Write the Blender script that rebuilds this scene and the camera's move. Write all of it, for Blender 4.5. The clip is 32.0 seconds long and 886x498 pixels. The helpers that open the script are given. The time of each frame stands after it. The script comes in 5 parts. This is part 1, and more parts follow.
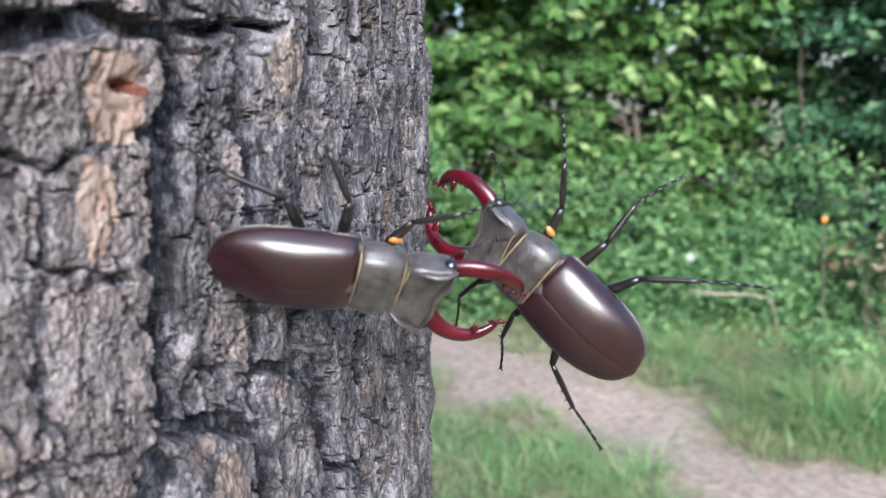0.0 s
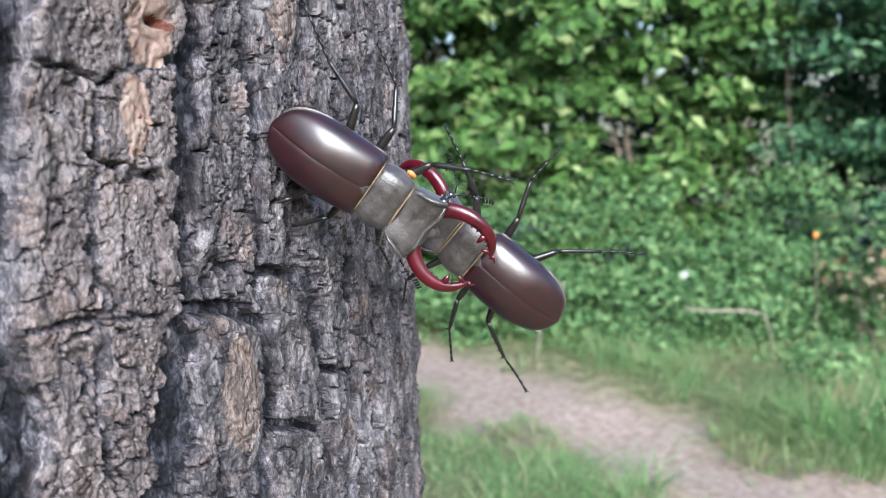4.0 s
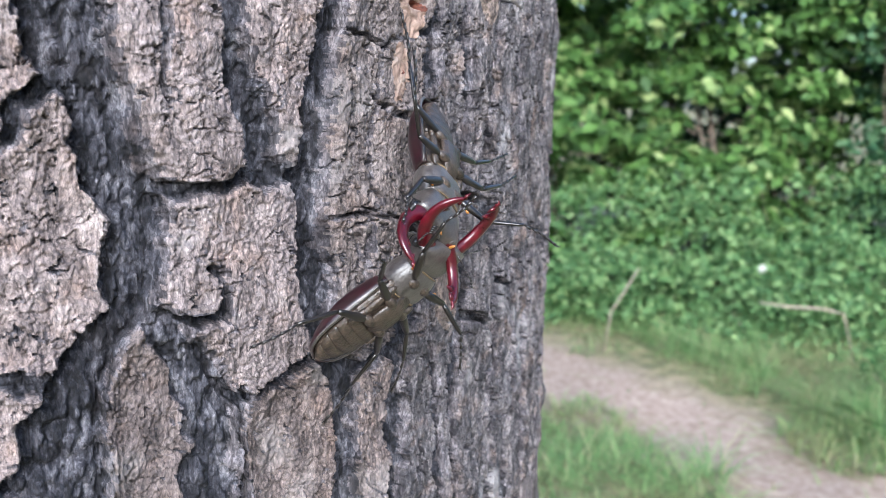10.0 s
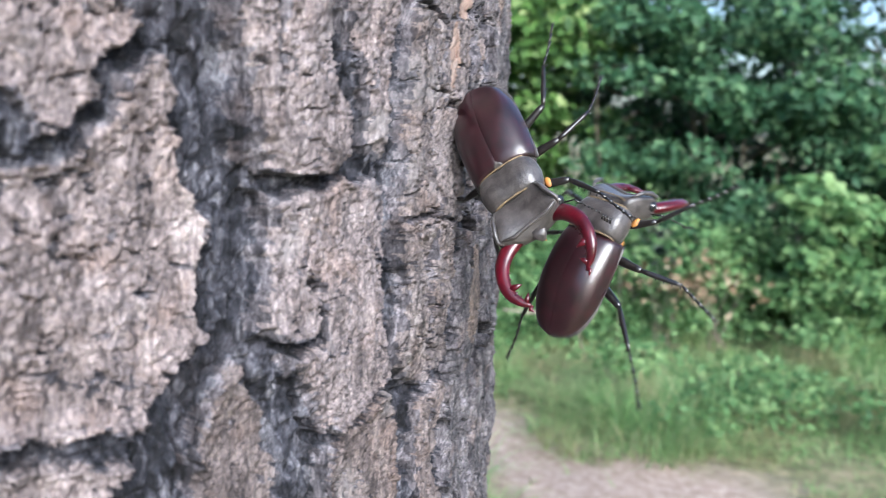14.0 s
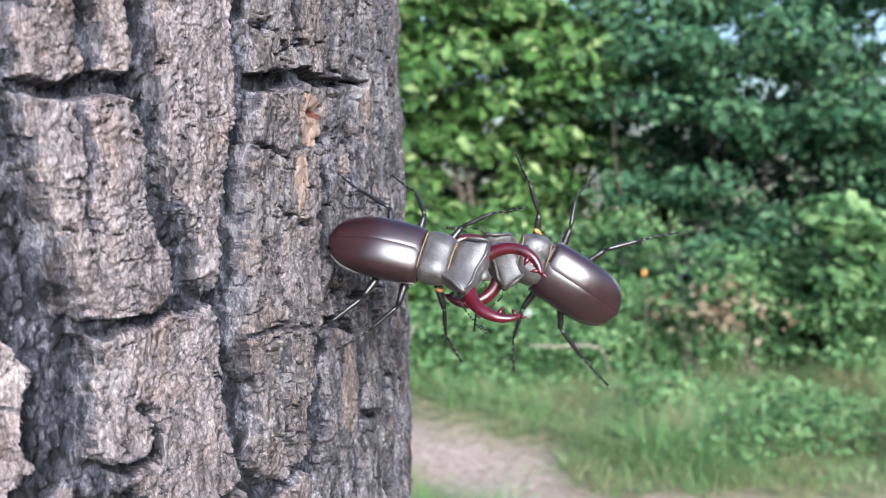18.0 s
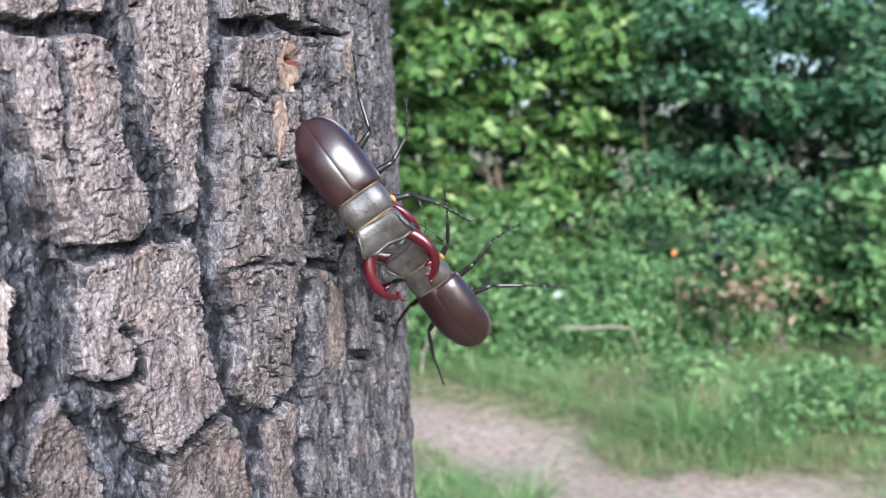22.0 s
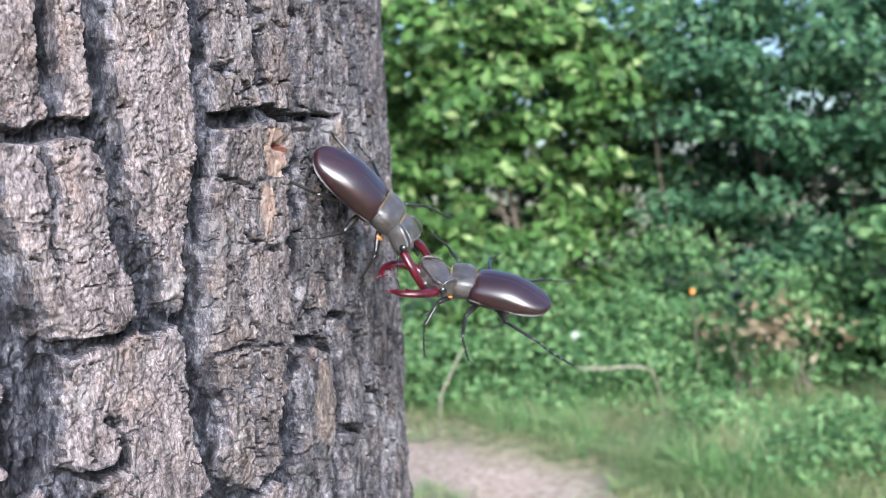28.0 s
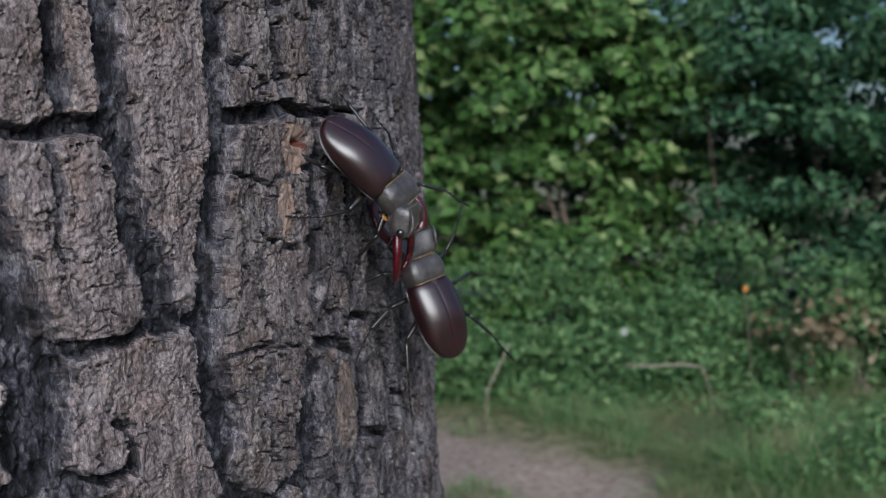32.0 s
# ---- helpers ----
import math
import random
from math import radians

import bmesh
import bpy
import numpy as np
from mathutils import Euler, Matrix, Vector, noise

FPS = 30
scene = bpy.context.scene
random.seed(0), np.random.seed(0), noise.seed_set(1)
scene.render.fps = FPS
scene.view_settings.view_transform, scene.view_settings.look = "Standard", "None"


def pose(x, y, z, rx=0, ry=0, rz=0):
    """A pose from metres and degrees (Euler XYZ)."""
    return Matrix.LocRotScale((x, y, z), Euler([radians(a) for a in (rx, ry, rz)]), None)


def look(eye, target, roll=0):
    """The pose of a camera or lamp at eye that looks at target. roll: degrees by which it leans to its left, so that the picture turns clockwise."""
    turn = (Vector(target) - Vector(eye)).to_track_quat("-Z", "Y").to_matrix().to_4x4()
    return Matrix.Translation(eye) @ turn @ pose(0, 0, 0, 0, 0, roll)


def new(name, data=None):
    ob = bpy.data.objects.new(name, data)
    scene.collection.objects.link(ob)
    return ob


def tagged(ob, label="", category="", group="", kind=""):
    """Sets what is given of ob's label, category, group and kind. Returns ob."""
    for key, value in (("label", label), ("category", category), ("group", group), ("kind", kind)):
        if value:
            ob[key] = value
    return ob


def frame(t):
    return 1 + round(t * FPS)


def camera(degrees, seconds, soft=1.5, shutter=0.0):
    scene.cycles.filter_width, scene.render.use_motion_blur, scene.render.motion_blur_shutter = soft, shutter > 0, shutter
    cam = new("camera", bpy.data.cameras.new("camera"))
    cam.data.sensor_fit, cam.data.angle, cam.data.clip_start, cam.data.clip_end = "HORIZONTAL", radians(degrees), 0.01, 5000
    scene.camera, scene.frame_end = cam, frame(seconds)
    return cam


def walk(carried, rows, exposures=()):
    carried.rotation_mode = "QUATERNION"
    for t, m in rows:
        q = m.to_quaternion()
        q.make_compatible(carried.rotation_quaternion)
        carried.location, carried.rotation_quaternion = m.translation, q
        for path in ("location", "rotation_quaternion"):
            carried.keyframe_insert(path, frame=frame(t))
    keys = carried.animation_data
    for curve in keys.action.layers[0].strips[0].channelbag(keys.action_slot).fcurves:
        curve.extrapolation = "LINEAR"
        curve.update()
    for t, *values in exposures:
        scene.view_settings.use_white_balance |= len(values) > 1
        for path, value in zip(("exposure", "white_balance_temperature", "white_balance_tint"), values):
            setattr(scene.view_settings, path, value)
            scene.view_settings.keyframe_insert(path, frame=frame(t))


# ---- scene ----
cam = camera(55.5, 32.0, 0.65, 0.4)
PATH = [
    (0.0, 0.0569, -0.1417, 1.2963, 79.47, 0.55, -0.05),
    (0.5, 0.0606, -0.1538, 1.2905, 80.44, 0.45, 1.17),
    (1.0, 0.0704, -0.1650, 1.2960, 81.38, 0.19, 1.68),
    (1.5, 0.0734, -0.1750, 1.2924, 81.83, 0.12, 1.15),
    (2.0, 0.0720, -0.1783, 1.2881, 81.67, 0.18, 0.52),
    (2.5, 0.0699, -0.1787, 1.2862, 81.74, 0.32, -0.05),
    (3.0, 0.0698, -0.1783, 1.2850, 81.83, 0.62, -0.29),
    (3.5, 0.0668, -0.1800, 1.2753, 81.37, 1.46, -0.25),
    (5.5, 0.0554, -0.1824, 1.2826, 81.57, 1.73, -0.80),
    (6.0, 0.0590, -0.1818, 1.2843, 82.02, 1.91, -1.44),
    (6.5, 0.0609, -0.1835, 1.2865, 82.49, 1.82, -1.76),
    (7.0, 0.0610, -0.1836, 1.2856, 82.64, 1.68, -2.11),
    (7.5, 0.0591, -0.1882, 1.2767, 82.09, 1.91, -2.35),
    (8.0, 0.0499, -0.2212, 1.2606, 78.63, 0.62, 3.00),
    (8.5, 0.0327, -0.2347, 1.2598, 78.26, 0.03, 4.09),
    (9.0, 0.0306, -0.2471, 1.2713, 79.06, -0.66, 4.85),
    (9.5, 0.0342, -0.2522, 1.2738, 79.79, -1.05, 4.92),
    (10.0, 0.0346, -0.2483, 1.2715, 79.96, -1.12, 4.83),
    (10.5, 0.0347, -0.2493, 1.2720, 80.06, -1.26, 4.75),
    (11.0, 0.0377, -0.2467, 1.2700, 80.05, -1.12, 4.90),
    (11.5, 0.0403, -0.2460, 1.2693, 80.13, -1.03, 5.11),
    (12.0, 0.0392, -0.2467, 1.2699, 80.23, -0.83, 5.66),
    (12.5, 0.0198, -0.2425, 1.2640, 80.45, -1.02, 3.19),
    (13.0, -0.0159, -0.2336, 1.2611, 80.92, -1.33, -2.29),
    (13.5, -0.0418, -0.2211, 1.2602, 81.18, -1.85, -7.45),
    (14.0, -0.0483, -0.2177, 1.2617, 81.65, -1.97, -13.08),
    (14.5, -0.0408, -0.2233, 1.2689, 82.14, -1.11, -15.43),
    (15.0, -0.0354, -0.2233, 1.2728, 82.53, -0.03, -14.92),
    (15.5, -0.0246, -0.2220, 1.2761, 82.92, 0.40, -14.68),
    (17.5, -0.0096, -0.2424, 1.2859, 83.95, 1.10, -11.64),
    (18.0, -0.0052, -0.2477, 1.2834, 84.08, 1.25, -11.35),
    (18.5, -0.0011, -0.2520, 1.2798, 83.91, 1.09, -11.27),
    (19.0, 0.0030, -0.2578, 1.2774, 83.81, 1.07, -11.18),
    (19.5, 0.0083, -0.2624, 1.2775, 83.62, 1.33, -11.09),
    (20.0, 0.0099, -0.2666, 1.2782, 83.51, 1.67, -10.71),
    (20.5, 0.0161, -0.2659, 1.2760, 83.43, 2.24, -10.48),
    (21.0, 0.0138, -0.2650, 1.2716, 83.21, 2.37, -10.18),
    (21.5, 0.0110, -0.2625, 1.2693, 83.15, 2.49, -9.71),
    (22.0, 0.0082, -0.2611, 1.2698, 83.23, 2.55, -9.37),
    (22.5, 0.0022, -0.2609, 1.2691, 83.39, 2.64, -9.15),
    (23.0, 0.0015, -0.2611, 1.2706, 83.63, 2.72, -8.92),
    (23.5, 0.0001, -0.2617, 1.2696, 83.97, 2.75, -8.75),
    (24.0, 0.0006, -0.2628, 1.2695, 84.38, 2.36, -8.48),
    (24.5, -0.0007, -0.2660, 1.2701, 84.76, 2.01, -8.14),
    (25.0, 0.0041, -0.2673, 1.2737, 85.16, 2.21, -7.96),
    (25.5, 0.0072, -0.2681, 1.2760, 85.46, 2.34, -8.12),
    (26.0, 0.0137, -0.2709, 1.2798, 85.65, 2.49, -8.15),
    (26.5, 0.0184, -0.2677, 1.2809, 85.93, 2.88, -8.35),
    (28.5, 0.0186, -0.2664, 1.2831, 85.90, 3.29, -8.07),
    (29.0, 0.0205, -0.2627, 1.2839, 85.93, 3.20, -7.79),
    (29.5, 0.0240, -0.2602, 1.2813, 85.98, 2.97, -7.68),
    (30.0, 0.0258, -0.2591, 1.2795, 85.90, 2.80, -7.43),
    (30.5, 0.0282, -0.2583, 1.2803, 85.89, 2.94, -7.01),
    (31.0, 0.0283, -0.2598, 1.2826, 85.91, 3.03, -6.48),
    (31.5, 0.0278, -0.2597, 1.2821, 85.84, 3.03, -5.77),
    (32.0, 0.0275, -0.2587, 1.2827, 85.71, 3.07, -4.82),
]
walk(cam, [(t, pose(x, y, z, a, b, c)) for t, x, y, z, a, b, c in PATH], [(0.0, 1.1, 5560, 8), (22.0, 1.1, 5560, 8), (28.5, 1.2, 5560, 8), (31.3, 1.2, 5560, 8), (31.6, 0.68, 5560, 8), (32.0, -0.4, 5560, 8)])
cam.data.dof.use_dof = True
cam.data.dof.focus_distance = 0.218
cam.data.dof.aperture_fstop = 22.0

# the trunk's middle line and radius; the track's middle line
TRUNK_X, TRUNK_Y, TRUNK_R = -0.2477, 0.1520, 0.2967
TRACK_NX, TRACK_NY, TRACK_C, TRACK_HALF = 0.763, 0.647, 2.53, 0.37
BARK_STEP = 0.00036

# ---------- world, sun, exposure ----------
world = bpy.data.worlds.new("sky")
scene.world = world
world.use_nodes = True
wn = world.node_tree.nodes
wn.clear()
sky = wn.new("ShaderNodeTexSky")
sky.sky_type = "NISHITA"
sky.sun_disc = False
sky.sun_elevation = radians(28)
sky.sun_rotation = radians(173)
sky.dust_density = 3.0
wbg = wn.new("ShaderNodeBackground")
wbg.inputs["Strength"].default_value = 0.15
wout = wn.new("ShaderNodeOutputWorld")
world.node_tree.links.new(sky.outputs[0], wbg.inputs[0])
world.node_tree.links.new(wbg.outputs[0], wout.inputs[0])
sun = new("sun", bpy.data.lights.new("sun", "SUN"))
sun.data.energy = 3.3
sun.data.angle = radians(42)
sun.data.color = (1.0, 0.96, 0.92)
sun.matrix_world = look((0.35, -2.9, 2.75), (0, 0, 1.2))


# ---------- materials ----------
def material(name, rough=0.6, metal=0.0, coat=0.0):
    m = bpy.data.materials.new(name)
    m.use_nodes = True
    b = m.node_tree.nodes["Principled BSDF"]
    b.inputs["Roughness"].default_value = rough
    b.inputs["Metallic"].default_value = metal
    b.inputs["Coat Weight"].default_value = coat
    b.inputs["Coat Roughness"].default_value = 0.15
    return m, m.node_tree.nodes, m.node_tree.links, b


def coords(n, l, scale, space="pos"):
    mp = n.new("ShaderNodeMapping")
    mp.inputs["Scale"].default_value = scale
    if space == "pos":
        g = n.new("ShaderNodeNewGeometry")
        l.new(g.outputs["Position"], mp.inputs["Vector"])
    else:
        g = n.new("ShaderNodeTexCoord")
        l.new(g.outputs["Object"], mp.inputs["Vector"])
    return mp.outputs[0]


def noise_tex(n, l, vec, scale, detail=6, rough=0.6, dist=0.0):
    t = n.new("ShaderNodeTexNoise")
    t.inputs["Scale"].default_value = scale
    t.inputs["Detail"].default_value = detail
    t.inputs["Roughness"].default_value = rough
    t.inputs["Distortion"].default_value = dist
    l.new(vec, t.inputs["Vector"])
    return t.outputs["Fac"]


def ramp(n, l, fac, stops):
    r = n.new("ShaderNodeValToRGB")
    e = r.color_ramp.elements
    while len(e) < len(stops):
        e.new(0.5)
    for el, (p, c) in zip(e, stops):
        el.position = p
        el.color = (*c, 1)
    l.new(fac, r.inputs[0])
    return r.outputs[0]


def mix(n, l, fac, a, b, blend="MIX"):
    x = n.new("ShaderNodeMix")
    x.data_type, x.blend_type = "RGBA", blend
    if isinstance(fac, (int, float)):
        x.inputs[0].default_value = fac
    else:
        l.new(fac, x.inputs[0])
    for sock, v in ((x.inputs[6], a), (x.inputs[7], b)):
        if isinstance(v, tuple):
            sock.default_value = (*v, 1)
        else:
            l.new(v, sock)
    return x.outputs[2]


def bump(n, l, b, height, strength, distance):
    k = n.new("ShaderNodeBump")
    k.inputs["Strength"].default_value = strength
    k.inputs["Distance"].default_value = distance
    l.new(height, k.inputs["Height"])
    l.new(k.outputs[0], b.inputs["Normal"])


def math_node(n, l, op, a, b=None):
    k = n.new("ShaderNodeMath")
    k.operation = op
    for i, v in enumerate((a, b)):
        if v is None:
            continue
        if isinstance(v, (int, float)):
            k.inputs[i].default_value = v
        else:
            l.new(v, k.inputs[i])
    return k.outputs[0]


def warped(n, l, vec, scale, amount):
    """Coordinates pushed about by a noise."""
    t = n.new("ShaderNodeTexNoise")
    t.inputs["Scale"].default_value = scale
    t.inputs["Detail"].default_value = 4
    l.new(vec, t.inputs["Vector"])
    k = n.new("ShaderNodeVectorMath")
    k.operation = "SCALE"
    k.inputs["Scale"].default_value = amount
    l.new(t.outputs["Color"], k.inputs[0])
    a = n.new("ShaderNodeVectorMath")
    a.operation = "ADD"
    l.new(vec, a.inputs[0])
    l.new(k.outputs[0], a.inputs[1])
    return a.outputs[0]


def cells(n, l, vec, scale, edge=False):
    """Angular flakes: the distance to a flake's edge, or an even random tone for each flake."""
    c = n.new("ShaderNodeTexVoronoi")
    c.inputs["Scale"].default_value = scale
    l.new(vec, c.inputs["Vector"])
    if edge:
        c.feature = "DISTANCE_TO_EDGE"
        return c.outputs["Distance"]
    sep = n.new("ShaderNodeSeparateColor")
    l.new(c.outputs["Color"], sep.inputs[0])
    return sep.outputs[0]


def bark_material(name, stops, hue=(1, 1, 1), pale=1.0):
    """Cork in thin curled layers: contour lines of a warped noise, pale flakes, joints with crack shade painted in and
    a fine grain.
    """
    m, n, l, b = material(name, 0.86)
    flat = coords(n, l, (1, 1, 0.40))
    even = coords(n, l, (1, 1, 1))
    w1 = warped(n, l, flat, 130, 0.0055)
    w2 = warped(n, l, flat, 360, 0.0022)
    flakes = noise_tex(n, l, w2, 260, 6, 0.62, 0.8)
    grain = noise_tex(n, l, flat, 1500, 4, 0.7, 0.5)
    stain = noise_tex(n, l, even, 34, 4, 0.55)
    tone = noise_tex(n, l, even, 85, 4, 0.6)
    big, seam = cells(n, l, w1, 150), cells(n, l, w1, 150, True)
    small = cells(n, l, w2, 480)
    # the layers: a noise cut into steps, foot shade and lip light painted in
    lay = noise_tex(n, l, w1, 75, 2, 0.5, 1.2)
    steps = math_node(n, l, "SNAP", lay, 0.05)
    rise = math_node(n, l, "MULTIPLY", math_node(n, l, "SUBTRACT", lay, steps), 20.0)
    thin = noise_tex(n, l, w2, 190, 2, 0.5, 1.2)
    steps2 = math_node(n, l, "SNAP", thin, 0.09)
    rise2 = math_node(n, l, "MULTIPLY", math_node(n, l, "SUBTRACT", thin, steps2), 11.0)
    tint = math_node(n, l, "ADD", math_node(n, l, "MULTIPLY", flakes, 0.82), math_node(n, l, "ADD", math_node(n, l, "MULTIPLY", big, 0.09), math_node(n, l, "MULTIPLY", small, 0.08)))
    c = ramp(n, l, tint, stops)
    warm = ramp(n, l, tone, [(0.52, (0.0, 0.0, 0.0)), (0.70, (1, 1, 1))])
    c = mix(n, l, math_node(n, l, "MULTIPLY", warm, 0.55 * pale), c, mix(n, l, 0.55, c, (0.36, 0.24, 0.17)))
    info = n.new("ShaderNodeObjectInfo")
    c = mix(n, l, 0.5, c, ramp(n, l, info.outputs["Random"], [(0.0, (0.78, 0.79, 0.84)), (1.0, (1.14, 1.09, 1.07))]), "MULTIPLY")
    # colour darkened along joints and step feet, as shade in cracks would
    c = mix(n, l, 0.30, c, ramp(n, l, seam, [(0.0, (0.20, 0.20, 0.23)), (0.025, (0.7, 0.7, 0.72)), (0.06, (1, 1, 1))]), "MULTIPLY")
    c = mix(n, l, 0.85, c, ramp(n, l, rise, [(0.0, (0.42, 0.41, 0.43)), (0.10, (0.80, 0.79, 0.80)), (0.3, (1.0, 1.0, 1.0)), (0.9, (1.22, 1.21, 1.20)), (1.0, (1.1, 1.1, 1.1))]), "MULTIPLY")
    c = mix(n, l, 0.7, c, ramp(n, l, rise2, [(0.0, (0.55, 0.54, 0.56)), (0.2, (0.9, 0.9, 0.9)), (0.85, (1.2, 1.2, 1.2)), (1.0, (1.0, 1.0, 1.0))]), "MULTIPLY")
    gr = ramp(n, l, grain, [(0.36, (0.40, 0.40, 0.42)), (0.50, (0.96, 0.96, 0.96)), (0.66, (1.45, 1.44, 1.42))])
    c = mix(n, l, 0.85, c, gr, "MULTIPLY")
    lichen = ramp(n, l, stain, [(0.58, (0, 0, 0)), (0.70, (1, 1, 1))])
    c = mix(n, l, lichen, c, mix(n, l, 0.5, c, tuple(0.50 * pale * k for k in (1.0, 0.97, 0.97))))
    c = mix(n, l, 1.0, c, hue, "MULTIPLY")
    l.new(c, b.inputs["Base Color"])
    b.inputs["Specular IOR Level"].default_value = 0.4
    h = math_node(n, l, "ADD", math_node(n, l, "MULTIPLY", flakes, 0.32), math_node(n, l, "MULTIPLY", grain, 0.20))
    h = math_node(n, l, "ADD", h, math_node(n, l, "MULTIPLY", math_node(n, l, "ADD", big, small), 0.06))
    h = math_node(n, l, "ADD", h, math_node(n, l, "MULTIPLY", rise, 0.34))
    h = math_node(n, l, "ADD", h, math_node(n, l, "MULTIPLY", rise2, 0.20))
    h = math_node(n, l, "ADD", h, math_node(n, l, "MINIMUM", math_node(n, l, "MULTIPLY", seam, 6.5), 0.2))
    bump(n, l, b, h, 0.75, 0.0011)
    return m


def scar_material():
    m, n, l, b = material("bare_orange_wood", 0.7)
    v = coords(n, l, (1, 1, 0.5))
    f = noise_tex(n, l, v, 300, 8, 0.7, 0.8)
    c = ramp(n, l, f, [(0.32, (0.12, 0.073, 0.054)), (0.45, (0.23, 0.150, 0.115)), (0.55, (0.31, 0.222, 0.178)), (0.70, (0.42, 0.335, 0.285))])
    l.new(c, b.inputs["Base Color"])
    bump(n, l, b, f, 0.7, 0.001)
    return m


CORK = [(0.30, (0.105, 0.092, 0.092)), (0.41, (0.195, 0.170, 0.166)), (0.50, (0.285, 0.248, 0.240)), (0.60, (0.375, 0.334, 0.322)), (0.74, (0.53, 0.49, 0.475))]
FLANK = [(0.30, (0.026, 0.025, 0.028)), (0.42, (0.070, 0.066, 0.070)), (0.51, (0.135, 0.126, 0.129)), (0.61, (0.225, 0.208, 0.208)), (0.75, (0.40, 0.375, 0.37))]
# sides and beds: dark bark with the furrows' depth shade painted in
SIDE = [(0.33, (0.030, 0.028, 0.033)), (0.44, (0.090, 0.083, 0.089)), (0.53, (0.20, 0.184, 0.188)), (0.66, (0.47, 0.44, 0.44))]
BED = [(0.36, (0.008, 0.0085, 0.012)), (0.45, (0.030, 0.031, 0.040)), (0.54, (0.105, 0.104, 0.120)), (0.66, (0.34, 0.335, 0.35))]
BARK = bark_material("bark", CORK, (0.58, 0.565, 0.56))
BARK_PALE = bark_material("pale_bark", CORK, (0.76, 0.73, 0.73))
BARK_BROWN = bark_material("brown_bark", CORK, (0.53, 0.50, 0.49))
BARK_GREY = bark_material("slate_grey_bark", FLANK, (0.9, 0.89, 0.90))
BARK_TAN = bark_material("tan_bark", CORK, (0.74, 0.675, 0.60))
BARK_SIDE = bark_material("shaded_side_bark", SIDE, (0.56, 0.56, 0.60), 0.5)
FURROW = bark_material("shaded_furrow_bark", BED, (0.48, 0.49, 0.53), 0.15)
SCAR = scar_material()
PIT, _n, _l, _b = material("dark_red_rot", 0.8)
_l.new(ramp(_n, _l, noise_tex(_n, _l, coords(_n, _l, (1, 1, 1)), 500), [(0.35, (0.03, 0.008, 0.005)), (0.6, (0.16, 0.05, 0.028)), (0.75, (0.30, 0.13, 0.08))]), _b.inputs["Base Color"])


def shell_material(name, c0, c1, rough, coat, fine=0.25, spec=0.85, gloss=0.3, mottle=170, pits=2600, depth=0.00012):
    m, n, l, b = material(name, rough, 0.0, coat)
    v = coords(n, l, (1, 1, 1), "obj")
    a = noise_tex(n, l, v, mottle, 5, 0.65)
    g = noise_tex(n, l, v, pits, 3, 0.6)
    l.new(ramp(n, l, a, [(0.3, c0), (0.72, c1)]), b.inputs["Base Color"])
    r = n.new("ShaderNodeMapRange")
    r.inputs["To Min"].default_value = rough - 0.12
    r.inputs["To Max"].default_value = rough + 0.2
    l.new(a, r.inputs["Value"])
    l.new(r.outputs[0], b.inputs["Roughness"])
    b.inputs["Specular IOR Level"].default_value = spec
    b.inputs["Coat Roughness"].default_value = gloss
    bump(n, l, b, g, fine, depth)
    return m


ELYTRA = shell_material("chestnut_shell", (0.0044, 0.0014, 0.0020), (0.030, 0.0028, 0.0072), 0.5, 0.9, 0.5, 0.25, 0.29, 330, 1500, 0.00013)
ELYTRA.node_tree.nodes["Principled BSDF"].inputs["Coat IOR"].default_value = 1.8
ELYTRA.node_tree.nodes["Principled BSDF"].inputs["Specular Tint"].default_value = (1.0, 0.90, 0.80, 1)
SHIELD = shell_material("dull_dark_shell", (0.019, 0.0155, 0.0142), (0.096, 0.082, 0.077), 0.38, 0.45, 0.55, 0.75, 0.28, 420, 1500, 0.00030)
BELLY = shell_material("brown_belly_shell", (0.008, 0.0055, 0.0042), (0.090, 0.064, 0.046), 0.34, 0.3, 1.0, 0.6, 0.22, 700, 1300, 0.0004)
for _m in (SHIELD,):
    # short velvety hair
    _b = _m.node_tree.nodes["Principled BSDF"]
    _b.inputs["Sheen Weight"].default_value = 0.08
    _b.inputs["Sheen Roughness"].default_value = 0.45
    _b.inputs["Sheen Tint"].default_value = (0.92, 0.86, 0.76, 1)
MANDIBLE = shell_material("dark_red_horn", (0.028, 0.0006, 0.003), (0.105, 0.0018, 0.010), 0.28, 0.6, 0.12, 0.4, 0.16)
LEG = shell_material("black_leg_shell", (0.005, 0.004, 0.004), (0.018, 0.014, 0.012), 0.30, 0.5, 0.3, 0.5, 0.16)
GOLD = shell_material("golden_hair", (0.10, 0.065, 0.03), (0.28, 0.20, 0.10), 0.6, 0.0, 0.5)
AMBER = shell_material("orange_patch", (0.28, 0.10, 0.016), (0.50, 0.21, 0.03), 0.45, 0.0, 0.3)
EYE = shell_material("black_eye", (0.01, 0.01, 0.012), (0.02, 0.02, 0.022), 0.12, 0.5, 0.0)


